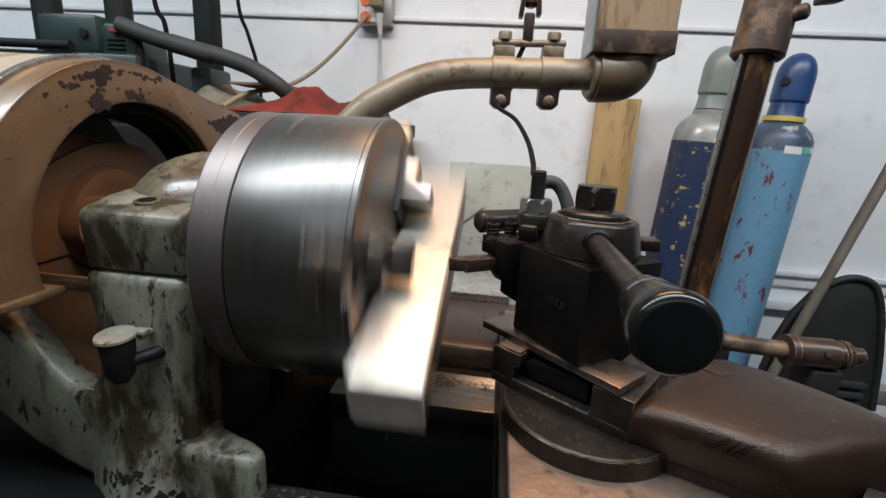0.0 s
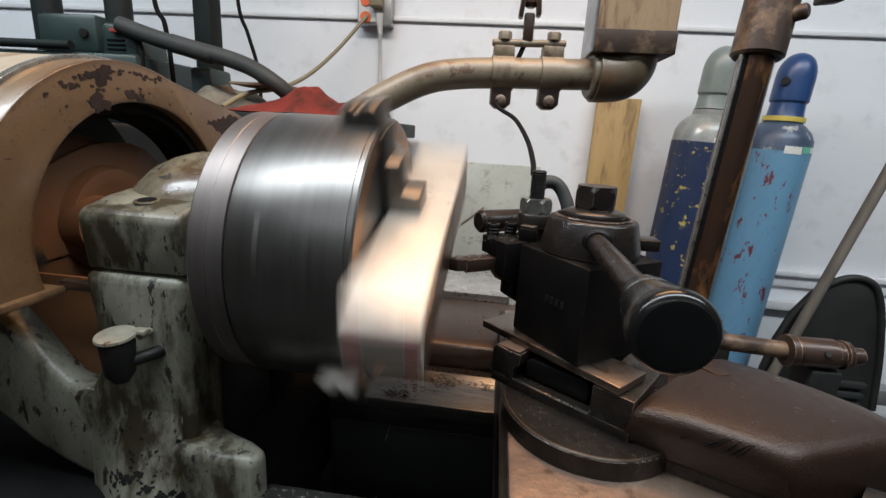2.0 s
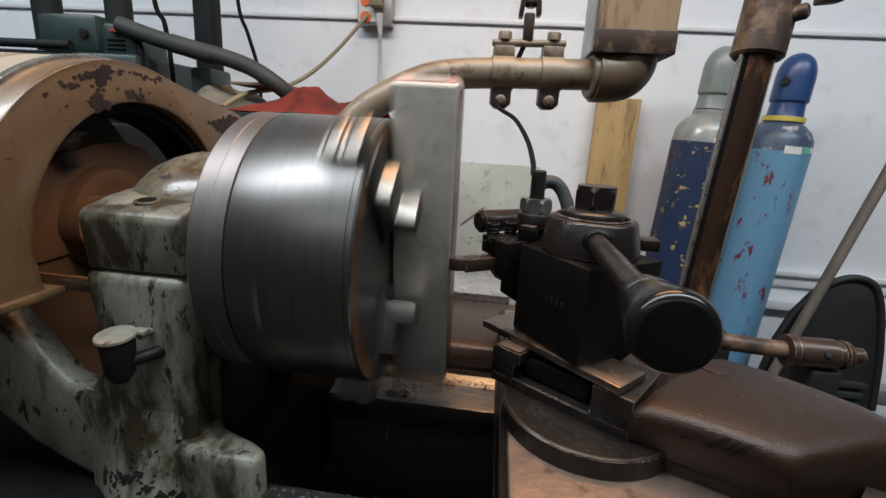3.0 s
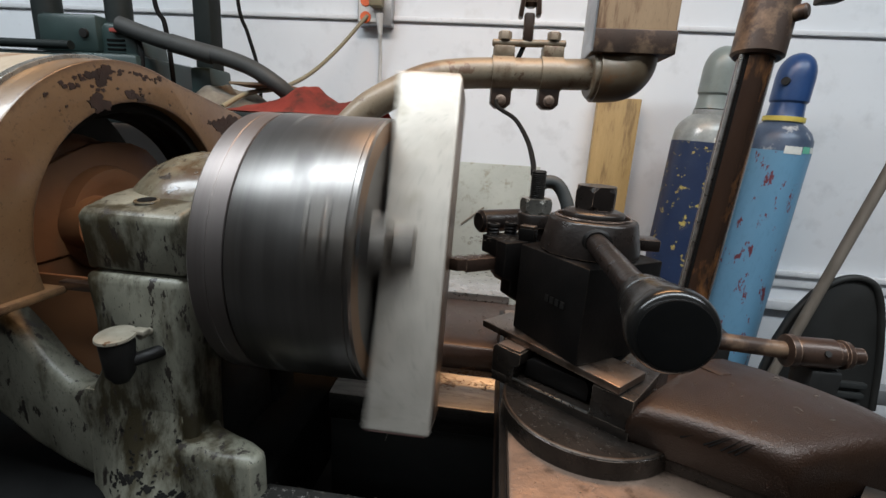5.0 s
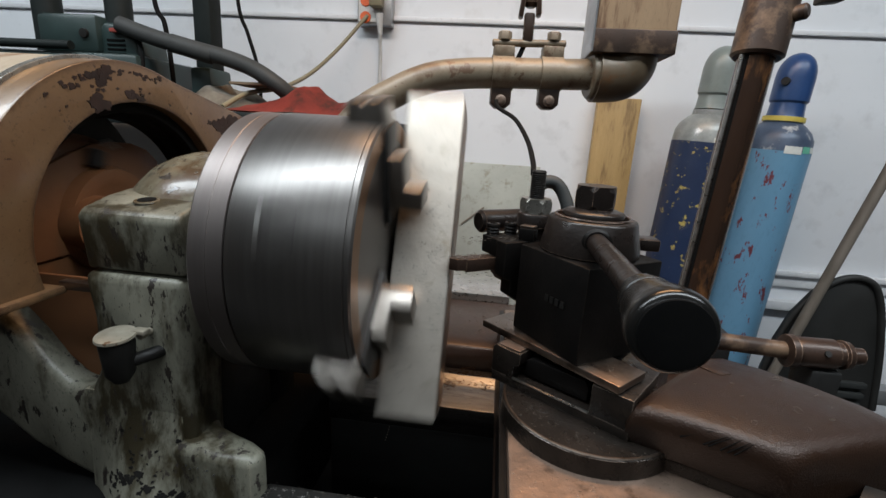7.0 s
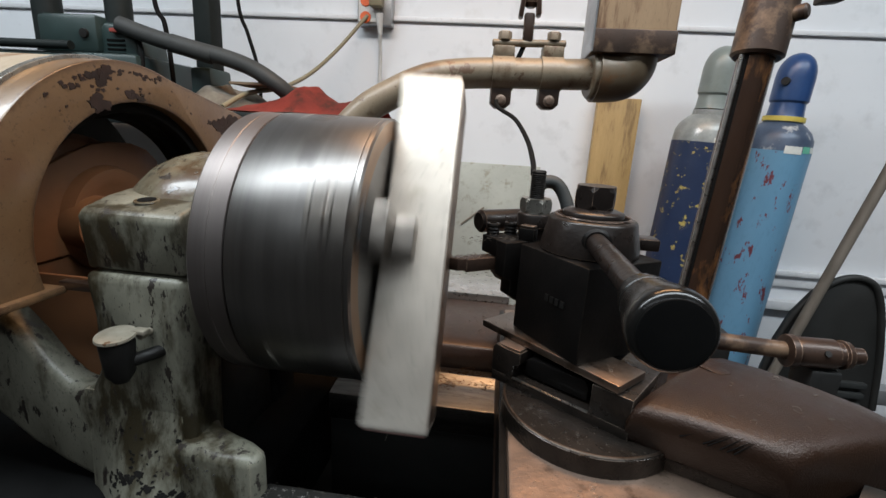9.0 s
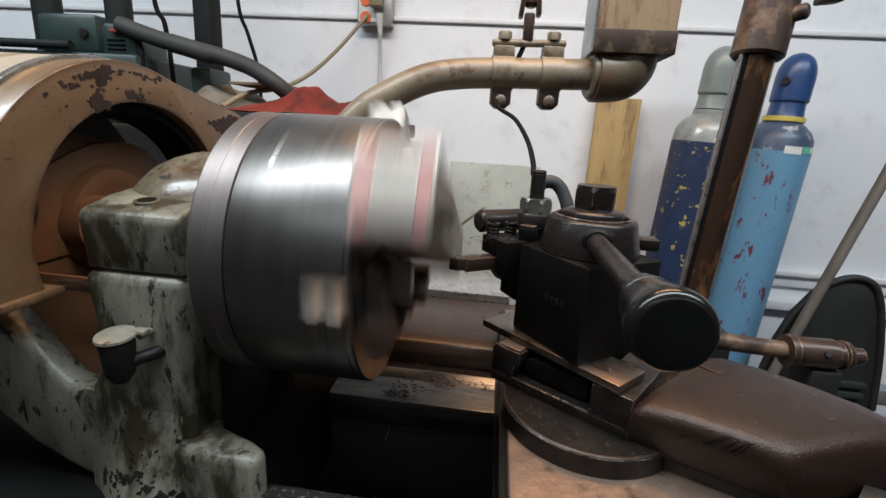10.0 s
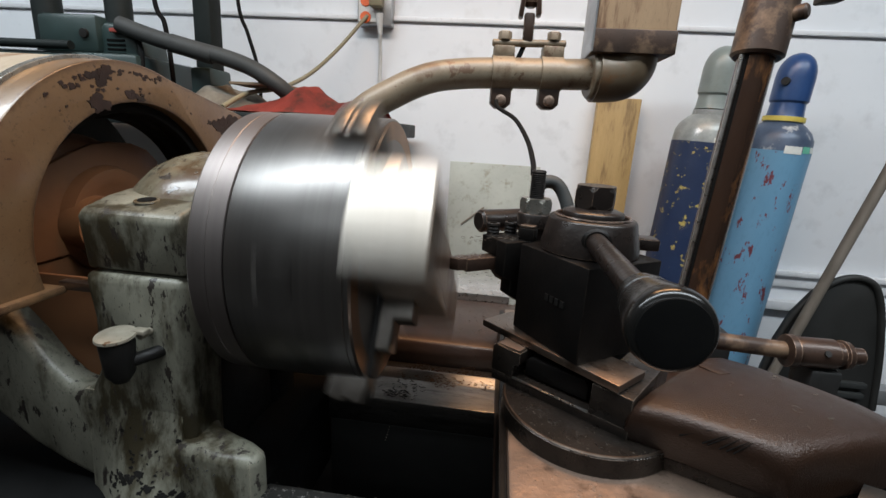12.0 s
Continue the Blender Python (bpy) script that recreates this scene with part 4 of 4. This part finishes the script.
    # real swarf mixed with crumbs added as glints on the oil film
    for place, n, lo, hi in ((on_body, 30, 0.0005, 0.0036), (on_plate, 90, 0.0004, 0.0014), (on_holder, 110, 0.0004, 0.0020), (on_tool, 80, 0.0006, 0.0024), (on_slide, 60, 0.0005, 0.003), (on_swivel, 110, 0.0003, 0.0016)):
        made.append(tagged(crumbs("metal_swarf", n, place, "chip_steel", "", lo, hi), "bright curls of metal swarf, some standing in for oil glints", "swarf", kind="stuff"))
    return made


# ---- wall side things ----
def gas_bottle(x, y, r, top, body_mat, cap_mat, label, ring, shoulder="shoulder", stickers=()):
    lean = radians(2.5)
    x -= math.tan(lean) * (top + H)
    t = thing("gas_bottle", (x, y, -H), label, "gas bottle", "gas bottles by the wall")
    sh = top - 0.16
    part("body", turned((x, y, -H), (0, 0, 1), [(0, r - 0.01), (0.01, r), (sh - 0.09 + H, r), (sh - 0.088 + H, r)], 40), body_mat, t)
    part("shoulder", turned((x, y, sh - 0.088), (0, 0, 1), [(0, r), (0.03, r * 0.97), (0.05, r * 0.86), (0.066, r * 0.66), (0.072, r * 0.56), (0.085, r * 0.55)], 40), shoulder, t, "scuffed weathered shoulder")
    if ring:
        part("neck_ring", turned((x, y, sh - 0.012), (0, 0, 1), [(0, r * 0.60), (0.012, r * 0.60), (0.012, 0)], 32), ring, t)
    part("valve_cap", turned((x, y, sh), (0, 0, 1), [(0, r * 0.54), (0.004, r * 0.52), (0.034, r * 0.49), (0.040, r * 0.55), (0.098, r * 0.55), (0.115, r * 0.53), (0.128, r * 0.49), (0.139, r * 0.43), (0.148, r * 0.35), (0.155, r * 0.24), (0.159, r * 0.12), (0.160, 0)], 32), cap_mat, t)
    if ring:
        part("cap_vent", rod((x - r * 0.42, y - r * 0.35, sh + 0.085), (x - r * 0.49, y - r * 0.41, sh + 0.085), 0.010), "black_iron", t)
    for a0, a1, z0, z1, mat in stickers:
        bm = bmesh.new()
        rows = [[bm.verts.new((x + (r + 0.0008 - 9.0 * max(0.0, h - sh + 0.088) ** 2 + d) * math.cos(radians(a0 + (a1 - a0) * k / 8)), y + (r + 0.0008 - 9.0 * max(0.0, h - sh + 0.088) ** 2 + d) * math.sin(radians(a0 + (a1 - a0) * k / 8)), h)) for k in range(9)] for h, d in ((sh + z0, 0), (sh + (z0 + z1) / 2, 0), (sh + z1, 0), (sh + z1, -0.002), (sh + z0, -0.002))]
        for p, q in zip(rows, rows[1:] + rows[:1]):
            for k in range(8):
                bm.faces.new((p[k], p[k + 1], q[k + 1], q[k]))
        part("sticker", bm, mat, t, "worn paper sticker", smooth=60)
    t.rotation_euler = (0, lean, 0)
    return t


def wall_side():
    gas_bottle(0.668, 0.93, 0.083, 0.382, "navy", "cap_grey", "navy blue gas bottle with a grey valve cap", None, "shoulder", ((262, 290, -0.088, -0.052, "sticker"), (292, 312, -0.085, -0.050, "green_sticker")))
    gas_bottle(0.852, 0.93, 0.081, 0.372, "sky_blue", "cap_blue", "light blue gas bottle with a dark blue valve cap", "yellow", "navy_shoulder", ((232, 262, -0.062, -0.046, "sticker"), (255, 285, -0.094, -0.064, "sticker"), (287, 305, -0.090, -0.060, "green_sticker"), (306, 325, -0.088, -0.062, "sticker")))
    tagged(part("plank", box(0.382, 0.508, 1.05, 1.085, -H, 0.249, 0.002), "plank", base=(0.44, 1.06, -H)), "knotty yellow pine plank leaning on the wall", "plank")
    p = thing("panel", (0.09, 1.0, -H), "scratched pale green sheet panel by the wall", "panel")
    part("sheet", box(-0.05, 0.228, 1.0, 1.006, -H, 0.033, 0.001), "board", p)
    part("fold", tube([(-0.003, 0.9985, -0.164), (0.066, 0.9985, -0.104)], 0.003, 8, curved=False), "rag", p, "creased line in the sheet")
    # socket box with two sockets, plugs and cords
    o = thing("socket_box", (-0.315, 1.098, 0.43), "galvanised socket box with orange sockets and plugs", "socket box")
    part("back_box", box(-0.372, -0.265, 1.055, 1.099, 0.428, 0.56, 0.004), "grey_metal", o)
    part("cover", box(-0.368, -0.300, 1.051, 1.055, 0.434, 0.555, 0.002), "white_plastic", o)
    for z in (0.447, 0.494):
        part("socket", turned((-0.345, 1.051, z), (0, -1, 0), [(0, 0.017), (0.004, 0.016), (0.004, 0)], 24), "orange_plastic", o, "orange socket face")
    part("plug", box(-0.326, -0.285, 1.012, 1.05, 0.47, 0.535, 0.008), "cord_tan", o, "tan plug")
    part("plug", rod((-0.296, 1.03, 0.455), (-0.296, 1.045, 0.40), 0.011, 0.007), "white_plastic", o, "white plug")
    tagged(part("power_cord", tube([(-0.338, 1.045, 0.450), (-0.4004, 0.97, 0.3431), (-0.4512, 0.88, 0.2584), (-0.4735, 0.75, 0.2065), (-0.4945, 0.62, 0.1800), (-0.505, 0.53, 0.1438)], 0.0055, 10), "cord_tan", base=(-0.38, 1.0, 0.2)), "tan power cord running from the wall socket", "cord")
    tagged(part("power_cord", tube([(-0.296, 1.045, 0.40), (-0.302, 1.075, 0.33), (-0.306, 1.085, 0.22), (-0.300, 1.085, 0.05), (-0.30, 1.085, -0.3)], 0.006, 10), "cord_white", base=(-0.3, 1.08, -0.3)), "white power cord hanging down the wall", "cord")


def pipe_arm():
    t = thing("pipe_arm", (0.2, 0.37, 0.2), "tan painted pipe arm with clamps under a box post", "pipe arm")
    r = 0.024
    pts = [(-0.25, 0.30, -0.06), (-0.19, 0.305, 0.06), (-0.13, 0.318, 0.139), (-0.077, 0.334, 0.177), (-0.025, 0.347, 0.202), (0.03, 0.356, 0.2125), (0.10, 0.365, 0.2175), (0.195, 0.376, 0.221), (0.24, 0.381, 0.223)]
    part("pipe", tube(pts, r, 28), "pipe", t)
    part("elbow", tube([(0.240, 0.381, 0.2225), (0.260, 0.384, 0.223), (0.282, 0.386, 0.227), (0.294, 0.387, 0.240), (0.296, 0.387, 0.262)], 0.042, 28), "rusty_pipe", t, "rust-spotted pipe elbow")
    part("elbow_collar", rod((0.232, 0.380, 0.2225), (0.246, 0.382, 0.2228), 0.038, bev=0.003), "pipe", t)
    bx = part("box_post", box(0.2277, 0.347, 0.340, 0.435, 0.2516, 1.6, 0.004), "tan_box", t, "scuffed tan box section")
    part("box_edge", box(0.2248, 0.2279, 0.338, 0.435, 0.2516, 1.6, 0.001), "grey_metal", bx, "bare grey side strip")
    part("box_band", box(0.2262, 0.3490, 0.3385, 0.4365, 0.2510, 0.285, 0.002), "post", bx, "dark brown band round the foot")
    d = Vector((0.97, 0.116, 0.035)).normalized()
    ends = []
    for cx, cy, cz in ((0.0925, 0.364, 0.217), (0.1705, 0.373, 0.220)):
        c = Vector((cx, cy, cz))
        m = Matrix.Translation(c) @ Matrix.Rotation(math.atan2(d.y, d.x), 4, "Z")
        cl = part("clamp", turned(c - d * 0.0175, d, [(0, 0.0245), (0, 0.0275), (0.035, 0.0275), (0.035, 0.0245)], 32), "pipe", t, "tan saddle clamp")
        part("upper_lug", box(-0.0165, 0.0165, -0.012, 0.012, 0.024, 0.041, 0.002, m), "pipe", cl)
        part("lower_lug", prism([(-0.0165, -0.022), (0.0165, -0.022), (0.0165, -0.048), (0.008, -0.056), (-0.008, -0.056), (-0.0165, -0.048)], "y", -0.012, 0.012, 0.002, m), "oily_iron", cl)
        part("clamp_screw", turned(m @ Vector((0, -0.012, -0.043)), (0, -1, 0), [(0, 0.009), (0.003, 0.009), (0.004, 0.006), (0.010, 0.0055), (0.011, 0)], 18), "copper_steel", cl, "coppery screw")
        part("clamp_bolt", hexagon(m @ Vector((0, 0, 0.051)), (0, 0, 1), 0.019, 0.012), "pipe", cl)
        ends.append(m @ Vector((0, 0, 0.046)))
    a, b = ends
    part("cross_bar", rod(a - d * 0.020, b + d * 0.020, 0.0058, bev=0.002), "pipe", t)
    mid = (a + b) / 2 - d * 0.003
    part("link", box(-0.0085, 0.0085, -0.006, 0.006, 0.0, 0.045, 0.004, Matrix.Translation(mid)), "oily_iron", t)
    part("fork", joined(box(-0.022, -0.014, -0.012, 0.012, 0.035, 0.10, 0.003, Matrix.Translation(mid) @ Matrix.Rotation(0.1, 4, "Y")), box(0.014, 0.022, -0.012, 0.012, 0.038, 0.10, 0.003, Matrix.Translation(mid) @ Matrix.Rotation(-0.1, 4, "Y")),
                        turned(mid + Vector((0, 0, 0.052)), (0, 0, 1), [(0, 0.006), (0.006, 0.013), (0.03, 0.015), (0.05, 0.012), (0.05, 0)], 20)), "oily_iron", t, "brown forked joint")
    part("hanger", rod(mid + Vector((0, 0, 0.09)), mid + Vector((0, 0, 1.35)), 0.006), "oily_iron", t)
    part("cable", tube([(0.124, 0.372, 0.262), (0.118, 0.370, 0.246), (0.113, 0.368, 0.236)], 0.004, 10), "rubber", t)
    tagged(part("black_cable", tube([(0.087, 0.335, 0.172), (0.0893, 0.3246, 0.1640), (0.0956, 0.3071, 0.1573), (0.1184, 0.2641, 0.1419), (0.1347, 0.1965, 0.1144), (0.1393, 0.1183, 0.0914), (0.139, 0.085, 0.079)], 0.0032, 12), "rubber", base=(0.13, 0.25, 0.08)), "thin black cable hanging from the pipe clamp", "cable")
    return t


def post():
    t = thing("standing_post", (0.45, 0.36, -0.2), "rusty brown steel post in a thicker sleeve", "post")
    a, b, c = Vector((0.4498, 0.36, -0.2)), Vector((0.4748, 0.362, 0.262)), Vector((0.525, 0.41, 0.72))
    part("rod", rod(a, b, 0.0255), "post_rod", t, "brown steel rod with rubbed bare metal")
    w = Vector((-0.80, -0.60, 0)) * 0.0250
    e = Vector((0.60, -0.80, 0)) * 0.0046
    part("keyway", tube([a + w, b + w], 0.0030, 8, curved=False), "matt_black", t, "black keyway along the rod")
    part("keyway_edge", tube([a + w * 0.99 - e * 1.6, b + w * 0.99 - e * 1.6], 0.0042, 10, curved=False), "bright_steel", t, "bare bright edge of the keyway")
    sl = part("sleeve", rod(b - (c - b).normalized() * 0.008, c, 0.0365, bev=0.004), "post", t)
    s = b + (c - b) * 0.11
    part("set_screw", rod(s + Vector((0.02, -0.02, 0)), s + Vector((0.036, -0.036, 0.003)), 0.011, bev=0.003), "post", sl)
    part("foot", box(0.39, 0.51, 0.31, 0.41, -0.26, -0.18, 0.006), "black_iron", t)
    h = thing("hanging_hook", (0.60, 0.45, 0.33), "dark brown iron hook hanging from above", "hook")
    q = Vector((0.592, 0.415, 0.345))
    part("hook_body", prism([(-0.022, 0.0), (0.012, 0.004), (0.03, 0.03), (0.03, 0.09), (-0.022, 0.09)], "y", -0.012, 0.012, 0.004, Matrix.Translation(q)), "post", h)
    part("hook_rod", rod(q + Vector((0.004, 0, 0.085)), q + Vector((0.004, 0, 1.29)), 0.008), "post", h)
    return t


def feed_shaft():
    t = thing("feed_shaft", (0.5, 0.12, -0.2), "brown steel shaft with a collared sleeve on a bracket", "shaft")
    part("shaft", rod((0.33, 0.12, -0.108), (0.47, 0.12, -0.1135), 0.0105), "post", t)
    sl = part("sleeve", turned((0.462, 0.12, -0.1135), (1, 0, 0.02), [(0, 0.012), (0.002, 0.0195), (0.009, 0.0200), (0.012, 0.0160), (0.016, 0.0180), (0.054, 0.0180), (0.056, 0.0145), (0.062, 0.0145), (0.064, 0.0175), (0.070, 0.0165), (0.074, 0.010), (0.086, 0.010), (0.086, 0)], 36), "oily_iron", t, "dark collared sleeve")
    part("pin_hole", rod((0.499, 0.12 - 0.0168, -0.106), (0.499, 0.12 - 0.0186, -0.105), 0.0036), "black_iron", sl)
    part("bracket", box(0.49, 0.525, 0.105, 0.145, -0.2, -0.13, 0.004), "black_iron", t)


def left_back():
    t = thing("work_bench", (-0.8, 0.75, -H), "dark bench behind the headstock", "bench")
    part("top", box(-1.9, -0.175, 0.52, 1.05, 0.095, 0.135, 0.004), "dark_teal", t)
    for x in (-1.8, -0.30):
        for y in (0.58, 0.98):
            part("leg", box(x - 0.025, x + 0.025, y - 0.025, y + 0.025, -H, 0.095, 0.003), "dark_teal", t)
    # crumpled cloth: a folded sheet with thickness
    def cloth(x0, x1, y0, y1, z0, height, nx, ny, seed):
        bm = bmesh.new()
        grid = []
        for i in range(nx + 1):
            row = []
            for j in range(ny + 1):
                u, v = i / nx, j / ny
                w = noise.noise(Vector((u * 3.2 + seed, v * 2.2, seed * 0.7))) + 0.45 * noise.noise(Vector((u * 7 + seed, v * 6, 3.0))) + 0.12 * noise.noise(Vector((u * 22, v * 16 + seed, 1.0)))
                edge = min(1, 4 * min(u, 1.15 - u) + 0.15) * min(1, 4 * min(v, 1 - v) + 0.1)
                z = z0 + max(0.003, height(u) * edge * (0.75 + 0.45 * w))
                row.append(bm.verts.new((x0 + (x1 - x0) * u, y0 + (y1 - y0) * v + 0.02 * w, z)))
            grid.append(row)
        for i in range(nx):
            for j in range(ny):
                bm.faces.new((grid[i][j], grid[i + 1][j], grid[i + 1][j + 1], grid[i][j + 1]))
        bmesh.ops.solidify(bm, geom=bm.faces, thickness=0.003)
        return bm
    tagged(part("red_cloth", cloth(-0.56, -0.185, 0.54, 0.80, 0.135, lambda u: 0.030 + 0.042 * math.exp(-((u - 0.56) / 0.13) ** 2) + 0.040 * max(0, u - 0.74) / 0.26, 44, 24, 2.0), "red_cloth", base=(-0.37, 0.66, 0.135), smooth=180), "crumpled red cloth on the bench", "cloth")
    tagged(part("dirty_rag", cloth(-0.66, -0.42, 0.56, 0.78, 0.137, lambda u: 0.05 + 0.02 * math.sin(6 * u), 34, 20, 5.0), "rag", base=(-0.55, 0.66, 0.137), smooth=180), "dirty pale rag on the bench", "rag")
    tagged(part("cardboard_flap", box(-0.53, -0.40, 0.60, 0.72, 0.197, 0.203, 0.001), "brown_card", base=(-0.46, 0.66, 0.197)), "brown cardboard flap on a rag", "cardboard")
    # bench machine: columns, motor housing, hose
    m = thing("bench_machine", (-0.9, 0.75, 0.135), "teal bench machine with dark columns", "machine")
    part("base", box(-1.12, -0.74, 0.58, 0.9, 0.135, 0.25, 0.012), "teal", m)
    part("housing", box(-1.005, -0.85, 0.60, 0.74, 0.25, 0.335, 0.012), "teal", m, "teal housing")
    part("motor", prism([(-0.862, 0.245), (-0.862, 0.300), (-0.845, 0.322), (-0.800, 0.318), (-0.765, 0.285), (-0.760, 0.245)], "y", 0.615, 0.72, 0.008, seg=3), "teal", m, "teal motor cover with vent slots")
    for i in range(4):
        part("vent", box(-0.838, -0.792, 0.6125, 0.6165, 0.250 + 0.010 * i, 0.2545 + 0.010 * i, 0.001), "matt_black", m, "dark vent slot")
    part("knob", turned((-0.880, 0.60, 0.292), (0, -1, 0), [(0, 0.011), (0.006, 0.010), (0.007, 0)], 20), "bare_black", m, "small dark knob")
    part("red_switch", box(-0.822, -0.79, 0.604, 0.616, 0.298, 0.307, 0.002), "red_cloth", m, "red switch")
    part("column", rod((-1.03, 0.66, 0.25), (-1.035, 0.66, 1.2), 0.031), "dark_teal", m)
    part("column", rod((-0.838, 0.66, 0.32), (-0.848, 0.66, 1.2), 0.029), "dark_teal", m)
    part("table_rail", rod((-1.15, 0.58, 0.262), (-0.90, 0.58, 0.262), 0.010), "dark_teal", m)
    c = thing("press_column", (-0.565, 0.72, 0.135), "dark green machine column on a teal foot", "column")
    part("column", box(-0.650, -0.605, 0.66, 0.71, 0.2, 1.2, 0.006), "dark_teal", c)
    part("foot", box(-0.653, -0.600, 0.64, 0.73, 0.135, 0.235, 0.008), "teal", c, "teal foot")
    h = thing("grey_hose", (-0.6, 0.58, 0.2), "thick grey hose end resting over the bench", "hose")
    a, b = Vector((-0.784, 0.60, 0.312)), Vector((-0.432, 0.60, 0.212))
    part("hose", tube([(-0.788, 0.60, 0.3135), (-0.735, 0.60, 0.297), (-0.682, 0.60, 0.283), (-0.605, 0.60, 0.267), (-0.533, 0.60, 0.252), (-0.475, 0.60, 0.234), (-0.432, 0.60, 0.212), (-0.402, 0.615, 0.188), (-0.388, 0.65, 0.160)], 0.0185, 24), "grey_pipe", h)
    part("hose_bore", turned((-0.7868, 0.60, 0.3131), a - b, [(0, 0.0), (0, 0.0105), (0.0025, 0.0105), (0.0025, 0)], 24), "matt_black", h, "dark open end of the hose")
    part("hose_joint", turned((-0.664, 0.60, 0.279), (1, 0, -0.23), [(0, 0.0185), (0.001, 0.0200), (0.10, 0.0205), (0.105, 0.0185)], 28), "grey_pipe", h, "thicker taped joint")
    tagged(part("black_cable", tube([(-0.755, 0.66, 0.75), (-0.745, 0.66, 0.40), (-0.722, 0.66, 0.33), (-0.712, 0.66, 0.22), (-0.712, 0.66, 0.138)], 0.0055, 10), "rubber", base=(-0.66, 0.66, 0.138)), "black cable hanging down to the bench", "cable")
    tagged(part("black_cable", tube([(-0.625, 0.80, 0.75), (-0.615, 0.80, 0.43), (-0.590, 0.80, 0.34), (-0.565, 0.80, 0.25), (-0.56, 0.80, 0.14)], 0.005, 10), "rubber", base=(-0.49, 0.8, 0.14)), "thin black cable hanging down by the wall", "cable")
    tagged(part("black_cable", tube([(-0.80, 0.63, 0.325), (-0.775, 0.62, 0.315), (-0.752, 0.61, 0.275), (-0.742, 0.60, 0.235), (-0.74, 0.59, 0.138)], 0.006, 10), "rubber", base=(-0.74, 0.6, 0.138)), "black motor cable looping down", "cable")


def far_right():
    out = [(0.86, -H), (0.865, -0.46), (0.88, -0.37), (0.905, -0.29), (0.945, -0.225), (0.99, -0.188), (1.035, -0.178), (1.075, -0.195), (1.10, -0.24), (1.115, -0.29), (1.14, -0.40), (1.16, -0.54), (1.17, -H)]
    t = thing("dark_panel", (1.0, 0.8, -H), "dusty black round-topped panel standing by the wall", "panel")
    part("sheet", prism(out, "y", 0.79, 0.815, 0.006), "dark_panel", t)
    part("rim", tube([(x, 0.79, z) for x, z in out[1:-1]], 0.009, 10, 4), "dark_panel", t, "dusty dark rim")
    for z in (-0.47, -0.50, -0.53):
        part("slat", box(0.99, 1.12, 0.775, 0.79, z - 0.008, z + 0.008, 0.002), "grey_pipe", t)
    p0, p1 = Vector((0.7215, 0.755, -H)), Vector((1.105, 0.755, 0.516))
    tagged(part("pole", rod(p0, p1, 0.0125, bev=0.002), "handle_wood", base=tuple(p0)), "weathered grey wooden handle leaning by the wall", "pole")
    tagged(part("shelf_rail", box(1.22, 2.2, 0.93, 0.98, -0.60, -0.55, 0.004), "grey_metal", base=(1.7, 0.95, -0.6)), "grey rail low on the wall", "rail", kind="structure")


room()
lathe_bed()
HEAD = headstock()
worn_spots(gear_guard(), HEAD)
GEAR = bull_gear()
CHUCK = lathe_chuck()
BLOCK = workpiece()
CARRIED = [cross_slide(), compound_rest(), tool_post(), tool_holder(), cutting_tool(), loose_lever()]
wall_side()
pipe_arm()
post()
feed_shaft()
left_back()
far_right()
CARRIED += swarf()[0:]


# ---- what moves ----
def motions():
    turn, start = 625.0, -154.0       # degrees in a second: about 104 turns a minute
    slips = ((0.0, -4.0), (0.5, -8.0), (1.0, -1.0), (1.5, -3.0), (2.0, 1.0), (2.5, 4.5), (3.0, -1.3), (5.0, -18.0), (5.5, -13.0), (6.0, -17.5), (6.5, -19.0), (7.0, -9.5), (7.2, -14.0), (9.0, -5.0), (9.5, -1.0), (10.0, 2.0), (10.5, -5.0), (11.0, 3.0), (11.5, 4.5), (12.0, 2.0))

    def angle(t):
        for (a, p), (b, q) in zip(slips, slips[1:]):
            if t <= b:
                return start + turn * t + p + (q - p) * (t - a) / (b - a)
        return start + turn * t + slips[-1][1]
    n = 360
    times = [k * 12.0 / n for k in range(n + 1)]
    for ob in (CHUCK, BLOCK):
        walk(ob, [(t, pose(0, 0, H, angle(t))) for t in times])
    base = GEAR.location.copy()
    walk(GEAR, [(t, pose(*base, angle(t))) for t in times])
    # the cross slide feeds slowly away over the clip, with all that it carries
    for ob in CARRIED:
        p = ob.location.copy()
        walk(ob, [(0.0, pose(p.x, p.y, p.z)), (12.0, pose(p.x, p.y + 0.0032, p.z))])


motions()
